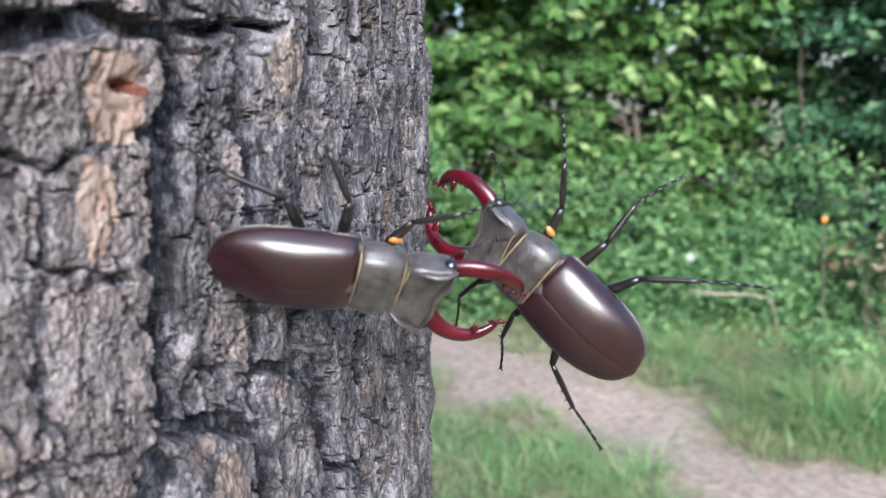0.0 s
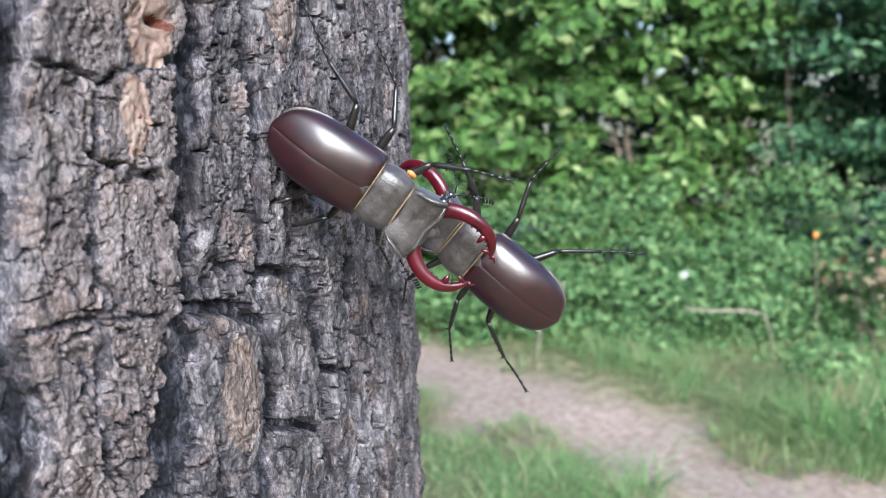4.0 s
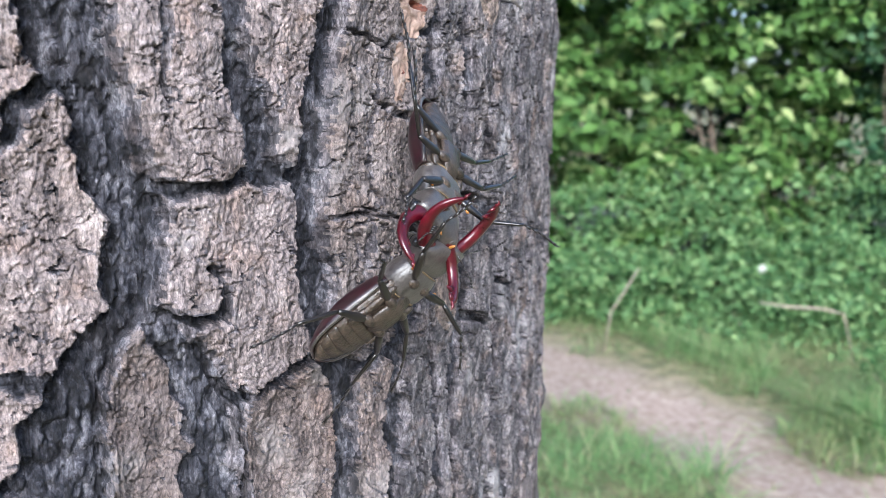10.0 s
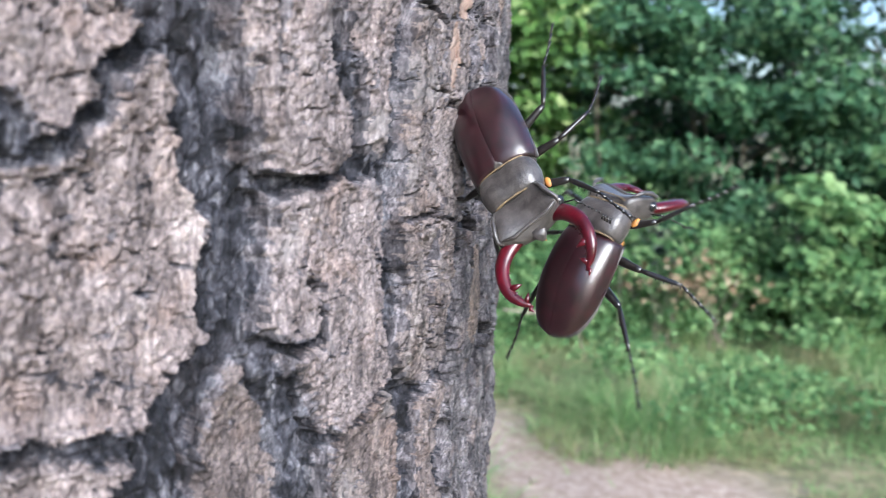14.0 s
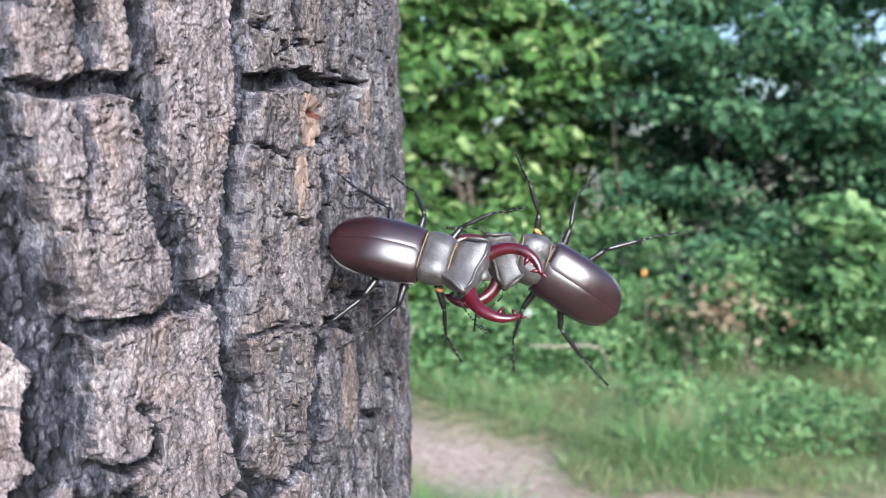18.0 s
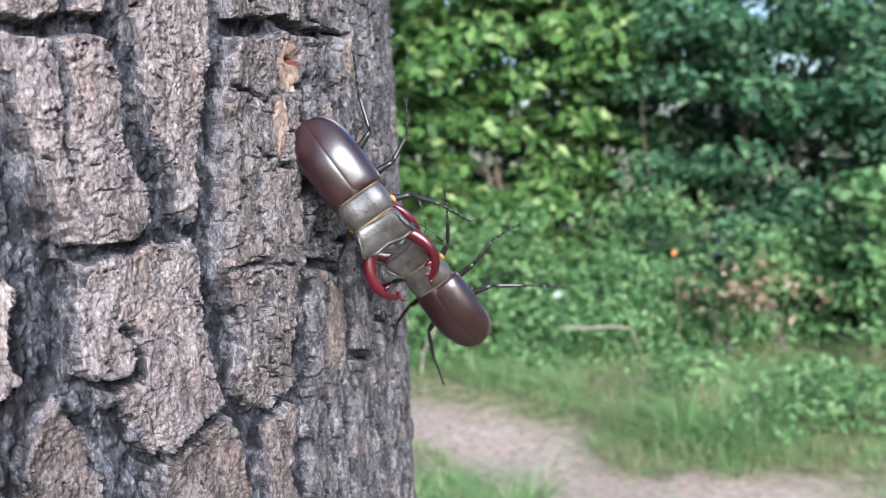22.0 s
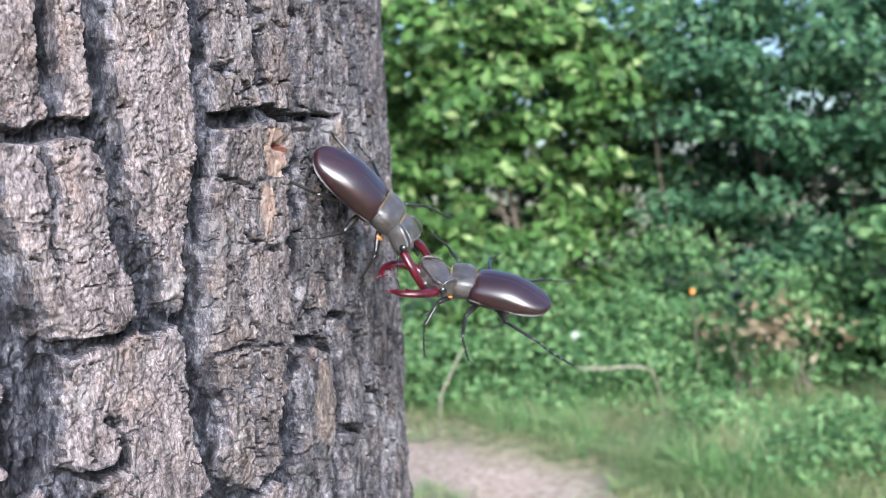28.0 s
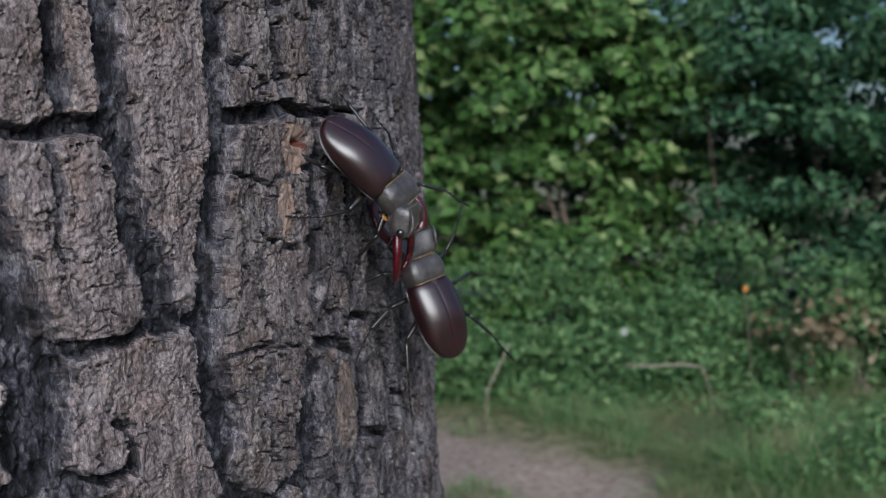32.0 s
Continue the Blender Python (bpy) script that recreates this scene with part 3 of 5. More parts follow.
def near_bark(deg, z):
    """The relief in metres of the stretch that is seen closely, the plate each place belongs to and how far it lies on the plate."""
    s, zz = deg * MM, z * 1000
    ws = s + 1.5 * fbm(s / 10, zz / 14, 3, 5) + 1.5 * fbm(s / 2.6, zz / 3.4, 3, 7)
    wz = zz + 1.7 * fbm(s / 9, zz / 12, 3, 9) + 1.5 * fbm(s / 2.6, zz / 3.2, 3, 11)
    sunk, fallen = np.zeros(s.shape), np.zeros(s.shape)
    for line in LINES:
        f = line_field(ws, wz, line)
        sunk = np.maximum(sunk, f * line[0])
        fallen = np.maximum(fallen, f * min(1.0, line[0] / 4.0))
    on = 1 - fallen
    plate = spread_labels((on > 0.55)[::3, ::3])
    plate = np.repeat(np.repeat(plate, 3, 0), 3, 1)[:s.shape[0], :s.shape[1]]
    h = -sunk
    for d0, z0, up in LOWER_PLATES:
        j, i = np.argmin(np.abs(z[:, 0] - z0)), np.argmin(np.abs(deg[0] - d0))
        if plate[j, i]:
            own = (plate == plate[j, i]).astype(float)
            for axis in (0, 1):
                for _ in range(3):
                    own = (own + np.roll(own, 4, axis) + np.roll(own, -4, axis)) / 3
            h = h + up * own
    flank = smooth01((deg - 50) / 6)
    # broad swells, and thick cork layers that end in curled steps
    h = h + (2.4 + 1.4 * flank) * fbm(s / 12, zz / 20, 3, 41) * (0.4 + 0.6 * on)
    for size, step, gain, seed in ((13, 9.0, 0.95, 51), (6.5, 4.6, 0.55, 57)):
        q = step * (fbm(ws / size, wz / (size * 1.5), 3, seed) + 0.11 * fbm(s / 2.2, zz / 3, 2, seed + 2))
        saw = q - np.floor(q)
        h = h + gain * (smooth01(saw * 6) - saw - 0.3) * (0.35 + 0.65 * on) * (1 - 0.45 * flank)
    # upright fibres, short cross checks and lumps
    fibre = np.abs(fbm(ws / 1.9, wz / 11, 3, 61))
    h = h - (0.35 + 0.55 * flank) * (1 - smooth01(fibre / 0.10)) * (0.3 + 0.7 * on)
    check = np.abs(fbm(ws / 4.2, wz / 2.1, 3, 65))
    some = smooth01((fbm(s / 16, zz / 13, 2, 67) + 0.05 + 0.06 * flank) / 0.16)
    h = h - (0.4 + 0.6 * flank) * (1 - smooth01(check / 0.045)) * on * some
    split = np.abs(fbm(ws / 9, wz / 6.5, 3, 69))
    net = 1 - smooth01(split / 0.026)
    # the flank breaks up into small blocks
    block = np.abs(fbm(ws / 9, wz / 16, 3, 77))
    net = np.maximum(net, flank * (1 - smooth01((block - 0.012) / 0.04)))
    h = h - (2.2 + 1.2 * flank) * net * on
    # broken places are worn flat
    for cd, cz, rd, rz, *_, up in SCARS:
        worn = np.clip(1.6 - np.sqrt(((ws - cd * MM) / rd) ** 2 + ((wz - cz * 1000) / rz) ** 2), 0, 1)
        h = h + worn * (up - h) * 0.8
        net = net * (1 - worn)
    h = h + 0.34 * fbm(s / 0.9, zz / 1.3, 2, 71) + 0.45 * fbm(s / 2.4, zz / 4.5, 2, 73) * (0.5 + 0.5 * on)
    # crumbling blocks in the furrows
    h = h + (3.4 * np.abs(fbm(s / 2.4, zz / 5.0, 3, 91)) + 2.6 * fbm(s / 5, zz / 9, 3, 93)) * (1 - on)
    # fine cracks count as sunk, so they take the shade colours too
    return h / 1000, plate, on - 0.75 * net * on + 0.5 * fbm(s / 3.2, zz / 4.5, 4, 97) + 0.25 * fbm(s / 0.8, zz / 1.1, 2, 99)


def far_bark(deg, z):
    """Plain furrows at uneven steps for the rest of the trunk."""
    s, zz = deg * MM, z * 1000
    ws = s + 2.2 * fbm(s / 24, zz / 40, 2, 5) + 3.0 * fbm(s / 7, zz / 12, 3, 7)
    h = np.full(s.shape, 0.0)
    rng = np.random.RandomState(4)
    at = -4.0
    while at < 366:
        at += rng.uniform(4.6, 8.0)
        h = np.minimum(h, -6 * (1 - smooth01((np.abs(ws - at * MM) - 1.5) / 4)))
    return (h + 2.4 * fbm(s / 9, zz / 18, 4, 41)) / 1000


def trunk_surface(degs, zs, fine):
    D, Z = np.meshgrid(degs, zs)
    if fine:
        h, plate, on = near_bark(D, Z)
        hole = ((D - 58.43) * MM / 2.4) ** 2 + ((Z - 1.2978) * 1000 / 1.2) ** 2
        pin = ((D - 57.17) * MM / 0.5) ** 2 + ((Z - 1.2799) * 1000 / 0.5) ** 2
        h = h - 0.0034 * np.exp(-hole) - 0.002 * np.exp(-pin)
        # the patch's rim dips into the plain bark round it
        rim = np.minimum(np.minimum(D - PATCH[0], PATCH[1] - D) * MM, np.minimum(Z - PATCH[2], PATCH[3] - Z) * 1000)
        h = h - 0.012 * (1 - smooth01(rim / 4))
    else:
        h, plate, on = far_bark(D, Z), None, None
    r = TRUNK_R + 0.0015 + h + 0.16 * np.exp(-Z / 0.22)
    a = np.radians(D)
    v = np.stack([TRUNK_X + r * np.sin(a), TRUNK_Y - r * np.cos(a), Z], -1)
    return v, plate, on


PATCH = (29.0, 101.0, 1.108, 1.378)


def build_tree():
    tree = tagged(new("tree"), "grey-brown oak trunk with deeply furrowed bark", "tree")
    tree.location = (TRUNK_X, TRUNK_Y, 0)
    # the plain part of the trunk, all round and up
    degs = np.arange(0, 360.01, 1.2)
    zs = np.concatenate([np.arange(-0.05, 1.0, 0.02), np.arange(1.0, 1.108, 0.009), np.linspace(1.108, 1.378, 31), np.arange(1.381, 1.6, 0.009), np.arange(1.62, 3.4, 0.02)])
    v, _, _ = trunk_surface(degs, zs, False)
    nx = len(degs)
    f = []
    for j in range(len(zs) - 1):
        for i in range(nx - 1):
            if PATCH[0] + 0.6 < degs[i] and degs[i + 1] < PATCH[1] - 0.6 and PATCH[2] + 0.004 < zs[j] and zs[j + 1] < PATCH[3] - 0.004:
                continue
            f.append((j * nx + i, j * nx + i + 1, (j + 1) * nx + i + 1, (j + 1) * nx + i))
    top = [(len(zs) - 1) * nx + i for i in range(nx - 1)]
    f.append(tuple(top))
    mesh_object("trunk", (v.reshape(-1, 3) - [TRUNK_X, TRUNK_Y, 0]).tolist(), f, BARK, tree)
    # the near stretch, plate by plate
    degs = np.linspace(PATCH[0], PATCH[1], int(np.radians(PATCH[1] - PATCH[0]) * TRUNK_R / BARK_STEP))
    zs = np.linspace(PATCH[2], PATCH[3], int((PATCH[3] - PATCH[2]) / BARK_STEP))
    v, plate, on = trunk_surface(degs, zs, True)
    v = v.reshape(-1, 3) - [TRUNK_X, TRUNK_Y, 0]
    nx = len(degs)
    J, I = np.meshgrid(np.arange(len(zs) - 1), np.arange(nx - 1), indexing="ij")
    q = np.stack([J * nx + I, J * nx + I + 1, (J + 1) * nx + I + 1, (J + 1) * nx + I], -1).reshape(-1, 4)
    ids, of = plate[:-1, :-1].reshape(-1), on.reshape(-1)[q].mean(1)

    def piece(name, quads, mat):
        used, inv = np.unique(quads, return_inverse=True)
        me = bpy.data.meshes.new(name)
        inv = inv.reshape(-1, 4)
        me.vertices.add(len(used))
        me.vertices.foreach_set("co", v[used].astype(np.float32).ravel())
        me.loops.add(inv.size)
        me.loops.foreach_set("vertex_index", inv.ravel().astype(np.int32))
        me.polygons.add(len(inv))
        me.polygons.foreach_set("loop_start", np.arange(0, inv.size, 4, dtype=np.int32))
        me.polygons.foreach_set("use_smooth", np.ones(len(inv), dtype=bool))
        me.materials.append(mat)
        me.update(calc_edges=True)
        ob = new(name, me)
        ob.parent = tree
        return ob
    deg, zed = np.meshgrid(degs, zs)
    wd = deg * MM + 1.6 * fbm(deg * MM / 4, zed * 250, 3, 95)
    wz = zed * 1000 + 2.4 * fbm(deg * MM / 4, zed * 250, 3, 195)
    qd, qz = wd.reshape(-1)[q].mean(1), wz.reshape(-1)[q].mean(1)
    for cd, cz, rd, rz, name, label, kind, _ in SCARS:
        inside = ((qd - cd * MM) / rd) ** 2 + ((qz - cz * 1000) / rz) ** 2 < 1
        tagged(piece(name, q[inside], {"PIT": PIT, "SCAR": SCAR, "TAN": BARK_TAN}[kind]), label)
        left = ~inside
        q, ids, of, qd, qz = q[left], ids[left], of[left], qd[left], qz[left]
    # the deeper the cell, the darker its bark, in place of real shade
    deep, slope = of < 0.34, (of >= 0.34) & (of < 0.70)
    tagged(piece("furrow", q[deep], FURROW), "dark crumbling bed of the furrows, near-black with depth shade painted in")
    tagged(piece("furrow_side", q[slope], BARK_SIDE), "sides of the bark plates, darkened as if in shade")
    same = (of >= 0.70) & (ids > 0)
    names, count = np.unique(ids[same], return_counts=True)
    small = np.isin(ids, names[count <= 400]) | (ids == 0)
    rest = (of >= 0.70) & small
    tagged(piece("bark_crumb", q[rest], BARK_SIDE), "small crumbs of bark between the plates", kind="stuff")
    for p in names[count > 400]:
        k = q[same & (ids == p)]
        # bark tone by place: pale on the front, darker brown lower down, slate grey on the flank
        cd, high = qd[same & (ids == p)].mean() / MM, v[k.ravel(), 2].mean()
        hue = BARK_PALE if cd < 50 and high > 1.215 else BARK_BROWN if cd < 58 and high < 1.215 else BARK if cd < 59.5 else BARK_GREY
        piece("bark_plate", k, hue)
    return tree


build_tree()


# ---------- stag beetles ----------
def body_ring(x, w, zt, zb, k=28, e=2.3):
    """A cross-section of the body: half width w, top zt, bottom zb."""
    zc = (zt + zb) * 0.42
    r = []
    for i in range(k):
        a = 2 * math.pi * i / k
        c, s = math.cos(a), math.sin(a)
        y = w * math.copysign(abs(c) ** (2 / e), c)
        z = zc + (zt - zc if s > 0 else zc - zb) * math.copysign(abs(s) ** (2 / e), s)
        r.append((x, y, z))
    return r


def build_elytron(side):
    """One wing case, domed, with a turned-down rim and a raised seam."""
    L = 0.0278
    rows = []
    nu, nv = 26, 14
    for i in range(nu + 1):
        t = i / nu
        x = -L * t
        # widest just before the middle, round at the end
        w = 0.0087 * (0.95 + 0.09 * math.sin(math.pi * min(1, t * 1.25 + 0.05))) * (1 - max(0, (t - 0.5) / 0.5) ** 2.9) ** 0.55 if t < 1 else 0.0002
        top = 0.0054 * (0.80 + 0.30 * math.sin(math.pi * min(1, t * 1.1 + 0.05))) * (1 - max(0, (t - 0.40) / 0.60) ** 1.9) ** 0.7 if t < 1 else 0.0004
        if t < 0.08:
            top *= 0.90 + 0.10 * (t / 0.08)
            w *= 0.96 + 0.04 * (t / 0.08)
        row = []
        for j in range(nv + 1):
            a = math.pi / 2 * (0.02 * j if j < 2 else (j - 1) / (nv - 1)) * 1.08
            y = w * math.sin(min(a, math.pi / 2)) ** 0.92 + 0.00003
            z = top * max(0.0, math.cos(min(a, math.pi / 2))) ** 0.80
            if a > math.pi / 2:
                z -= 0.0011
            if j == 0:
                z -= 0.00008
            if j >= nv - 1:
                y += 0.00030
            row.append(Vector((x, side * y, z + 0.0008)))
        rows.append(row)
    bm = bmesh.new()
    out = [[bm.verts.new(p) for p in r] for r in rows]
    inn = [[bm.verts.new(p - Vector((0, side * 0.00035 if p.y * side > 0.0004 else 0, 0.0004))) for p in r] for r in rows]
    for g in (out, inn):
        for a, b in zip(g, g[1:]):
            for j in range(nv):
                bm.faces.new((a[j], a[j + 1], b[j + 1], b[j]))
    rim = [out[0][j] for j in range(nv + 1)] + [out[i][nv] for i in range(1, nu + 1)] + [out[nu][j] for j in range(nv - 1, -1, -1)] + [out[i][0] for i in range(nu - 1, 0, -1)]
    rim2 = [inn[0][j] for j in range(nv + 1)] + [inn[i][nv] for i in range(1, nu + 1)] + [inn[nu][j] for j in range(nv - 1, -1, -1)] + [inn[i][0] for i in range(nu - 1, 0, -1)]
    seam = {out[i][0] for i in range(nu + 1)}
    for i in range(len(rim)):
        if rim[i] in seam and rim[(i + 1) % len(rim)] in seam:
            continue
        bm.faces.new((rim[i], rim[(i + 1) % len(rim)], rim2[(i + 1) % len(rim)], rim2[i]))
    return bm


def build_abdomen():
    """The soft core of the hind body, which the belly plates cover."""
    rings = []
    for i in range(31):
        t = i / 30
        w = 0.0076 * (1 - max(0, (t - 0.45) / 0.55) ** 2.4 * 0.97) ** 0.6
        zb = -0.0029 * (1 - max(0, (t - 0.4) / 0.6) ** 2.2 * 0.96) ** 0.7
        rings.append(body_ring(0.001 - 0.0280 * t, w, 0.0028 * (1 - t ** 3 * 0.6), zb, 26, 2.2))
    return loft(rings)


def build_belly_plate(k):
    """One of five shingled belly plates: a curved band, thick at its rear edge."""
    x0, x1 = -0.0112 - 0.0031 * k, -0.0112 - 0.0031 * (k + 1) - 0.0007
    rings = []
    for j, lift in ((0, 0.0001), (1, 0.00045), (2, 0.0006), (3, 0.0002)):
        x = x0 + (x1 - x0) * (0, 0.4, 0.92, 1.0)[j]
        t = min(0.985, (0.001 - x) / 0.0280)
        w = 0.0079 * (1 - max(0, (t - 0.45) / 0.55) ** 2.4 * 0.97) ** 0.6
        zb = -0.0030 * (1 - max(0, (t - 0.4) / 0.6) ** 2.2 * 0.96) ** 0.7 - lift
        row = [(x + 0.0006 * math.cos(math.pi * q / 16) ** 2, w * math.cos(math.pi * q / 16), zb * math.sin(math.pi * q / 16) ** 0.6) for q in range(17)]
        rings.append(row + [(x, 0.9 * y, 0.8 * z + 0.0001) for x, y, z in reversed(row)])
    return loft(rings)


def build_pronotum():
    """A broad flat neck shield with a sharp side margin, a shallow middle groove and a raised rear rim."""
    shape = [(0.0000, 0.0062, 0.0040, -0.0028), (0.0005, 0.0071, 0.0051, -0.0032), (0.0012, 0.0074, 0.0052, -0.0034), (0.0026, 0.0077, 0.0056, -0.0034), (0.0046, 0.0078, 0.0058, -0.0034),
             (0.0064, 0.0075, 0.0056, -0.0032), (0.0078, 0.0069, 0.0051, -0.0029), (0.0086, 0.0064, 0.0047, -0.0026), (0.0090, 0.0054, 0.0038, -0.0022)]
    rings = []
    for x, w, zt, zb in shape:
        r = []
        for i in range(48):
            a = 2 * math.pi * i / 48
            c, s = math.cos(a), math.sin(a)
            y = w * math.copysign(abs(c) ** 0.56, c)
            z = (zt - 0.0008) * abs(s) ** 0.54 + 0.0008 if s > 0 else 0.0008 + (zb - 0.0008) * abs(s) ** 0.9
            if abs(s) < 0.14:
                y *= 1.05
            # the front corners reach forward beside the head
            r.append((x - 0.002 + 0.0009 * (abs(y) / 0.0078) ** 4 * (x > 0.007), y, z - 0.002))
        rings.append(r)
    bm = loft(rings)
    for v in bm.verts:
        if v.co.z > 0.0015:
            v.co.z -= 0.00045 * math.exp(-(v.co.y / 0.0006) ** 2)
    return bm


def build_head():
    """A broad box-like head: hollow brow, sharp side crests that flare forward, and a notched front ledge."""
    shape = [(-0.0016, 0.0060, 0.0012, -0.0034), (-0.0006, 0.0076, 0.0026, -0.0039), (0.0010, 0.0084, 0.0030, -0.0041), (0.0028, 0.0087, 0.0031, -0.0042), (0.0046, 0.0091, 0.0030, -0.0041),
             (0.0062, 0.0096, 0.0028, -0.0039), (0.0073, 0.0097, 0.0024, -0.0037), (0.0080, 0.0088, 0.0019, -0.0035), (0.0087, 0.0066, 0.0010, -0.0031), (0.0094, 0.0040, -0.0002, -0.0025)]
    rings = []
    for x, w, zt, zb in shape:
        r = []
        for i in range(48):
            a = 2 * math.pi * i / 48
            c, s = math.cos(a), math.sin(a)
            y = w * math.copysign(abs(c) ** 0.42, c)
            z = -0.0006 + ((zt + 0.0006) * abs(s) ** 0.40 if s > 0 else (zb + 0.0006) * abs(s) ** 0.85)
            r.append((x, y, z))
        rings.append(r)
    bm = loft(rings)
    for v in bm.verts:
        if v.co.z > 0.0008:
            t = abs(v.co.y) / 0.0090
            v.co.z += 0.0010 * max(0, t) ** 4 - 0.0011 * max(0, 1 - t * 1.35)
    crest = [tube([(-0.0004, s * 0.0066, 0.0025), (0.0016, s * 0.0078, 0.0036), (0.0036, s * 0.0083, 0.0041), (0.0056, s * 0.0091, 0.0040), (0.0070, s * 0.0098, 0.0032), (0.0080, s * 0.0090, 0.0020)], [0.0002, 0.0005, 0.0006, 0.0006, 0.0005, 0.0002], 8) for s in (1, -1)]
    front = tube([(0.0074, -0.0086, 0.0030), (0.0081, -0.0052, 0.0024), (0.0074, 0, 0.0016), (0.0081, 0.0052, 0.0024), (0.0074, 0.0086, 0.0030)], [0.0003, 0.0005, 0.0005, 0.0005, 0.0003], 8)
    lip = tube([(0.0084, 0, -0.0006), (0.0102, 0, -0.0012), (0.0114, 0, -0.0018)], [0.0026, 0.0018, 0.0006], 10, 0.4)
    head = joined(bm, *crest, front, lip)
    for v in head.verts:
        v.co.y *= 0.90
    return head


def smooth_line(points, k):
    """A curve that runs smoothly through points, k steps from each to the next."""
    p = [Vector(q) for q in points]
    p = [2 * p[0] - p[1], *p, 2 * p[-1] - p[-2]]
    out = []
    for a, b, c, d in zip(p, p[1:], p[2:], p[3:]):
        for i in range(k):
            t = i / k
            out.append(0.5 * (2 * b + (c - a) * t + (2 * a - 5 * b + 4 * c - d) * t * t + (3 * b - a - 3 * c + d) * t ** 3))
    return out + [p[-2]]


def build_mandible(side):
    """An antler-like jaw: out, forward and in again, with a middle tooth, small teeth and a forked tip."""
    way = [(0.0068, 0.0048, -0.0012), (0.0096, 0.0076, -0.0002), (0.0134, 0.0094, 0.0008), (0.0174, 0.0096, 0.0012), (0.0208, 0.0086, 0.0010), (0.0232, 0.0066, 0.0004), (0.0246, 0.0044, -0.0002)]
    pts = smooth_line([(x, side * y, z) for x, y, z in way], 4)
    n = len(pts) - 1
    rad = [0.00215 * (1 - 0.55 * (i / n) ** 1.3) - 0.00055 * (i / n) ** 6 for i in range(n + 1)]
    horn = tube(pts, rad, 14, 0.74)

    def spike(k, length, r, fwd=0.25):
        q, d = pts[k], (pts[min(k + 1, n)] - pts[k - 1]).normalized()
        inward = Vector((d.y * side, -d.x * side, 0))
        q = q + inward * rad[k] * 0.5
        e = (inward + d * fwd).normalized()
        return tube([q, q + e * length * 0.6, q + e * length], [r, r * 0.62, r * 0.12], 8, 0.8)
    tip = pts[n]
    hook = tube([tip, tip + Vector((0.0009, side * 0.0003, 0)), tip + Vector((0.0018, -side * 0.0006, 0.0002))], [0.00068, 0.0005, 0.0001], 8, 0.8)
    teeth = [spike(k, 0.0005 + rad[k] * 0.5, 0.00045) for k in (10, 12, 17, 19)]
    return joined(horn, spike(15, 0.0030, 0.0011), spike(22, 0.0024, 0.0008, -0.1), hook, *teeth)


def build_antenna(side):
    a = tube([(0.0066, side * 0.0084, -0.0014), (0.0080, side * 0.0112, -0.0012), (0.0094, side * 0.0118, -0.0018)], [0.00022, 0.0002, 0.00028], 6)
    segs = [ball((0.0096 + 0.0008 * i, side * (0.0120 + 0.0004 * i), -0.0018 - 0.0003 * i), 0.0003, u=8, v=6) for i in range(6)]
    comb = [tube([(0.0143 + 0.0007 * i, side * (0.0144 + 0.0003 * i), -0.0037), (0.0150 + 0.0007 * i, side * (0.0134 + 0.0003 * i), -0.0041)], [0.00025, 0.0003], 6) for i in range(4)]
    return joined(a, *segs, *comb)


LEGS = {  # root, thigh, shin, foot, as directions in the beetle's space for its left side
    "front": ((0.0056, 0.0050, -0.0026), 0.0090, 0.0102, 0.0100),
    "middle": ((-0.0030, 0.0055, -0.0032), 0.0094, 0.0106, 0.0110),
    "hind": ((-0.0105, 0.0050, -0.0034), 0.0104, 0.0124, 0.0134),
}


def bone(name, a, b, r0, r1, mat, parent, spurs=0):
    """A leg's segment from a to b, thickened in the middle, with small spurs on the outer side."""
    a, b = Vector(a), Vector(b)
    pts = [a.lerp(b, i / 6) for i in range(7)]
    rad = [r0 * 0.75, r0, r0 * 1.08, r0 * 1.0, (r0 + r1) / 2, r1 * 1.05, r1 * 0.8]
    bms = [tube(pts, rad, 8, 0.8)]
    d = (b - a).normalized()
    side = d.cross(Vector((0, 0, 1))).normalized()
    for i in range(spurs):
        p = a.lerp(b, 0.35 + 0.6 * i / max(1, spurs - 1))
        bms.append(tube([p, p + side * (r1 * 2.2) + d * r1], [r1 * 0.6, r1 * 0.1], 5))
    return part(name, joined(*bms), mat, parent)


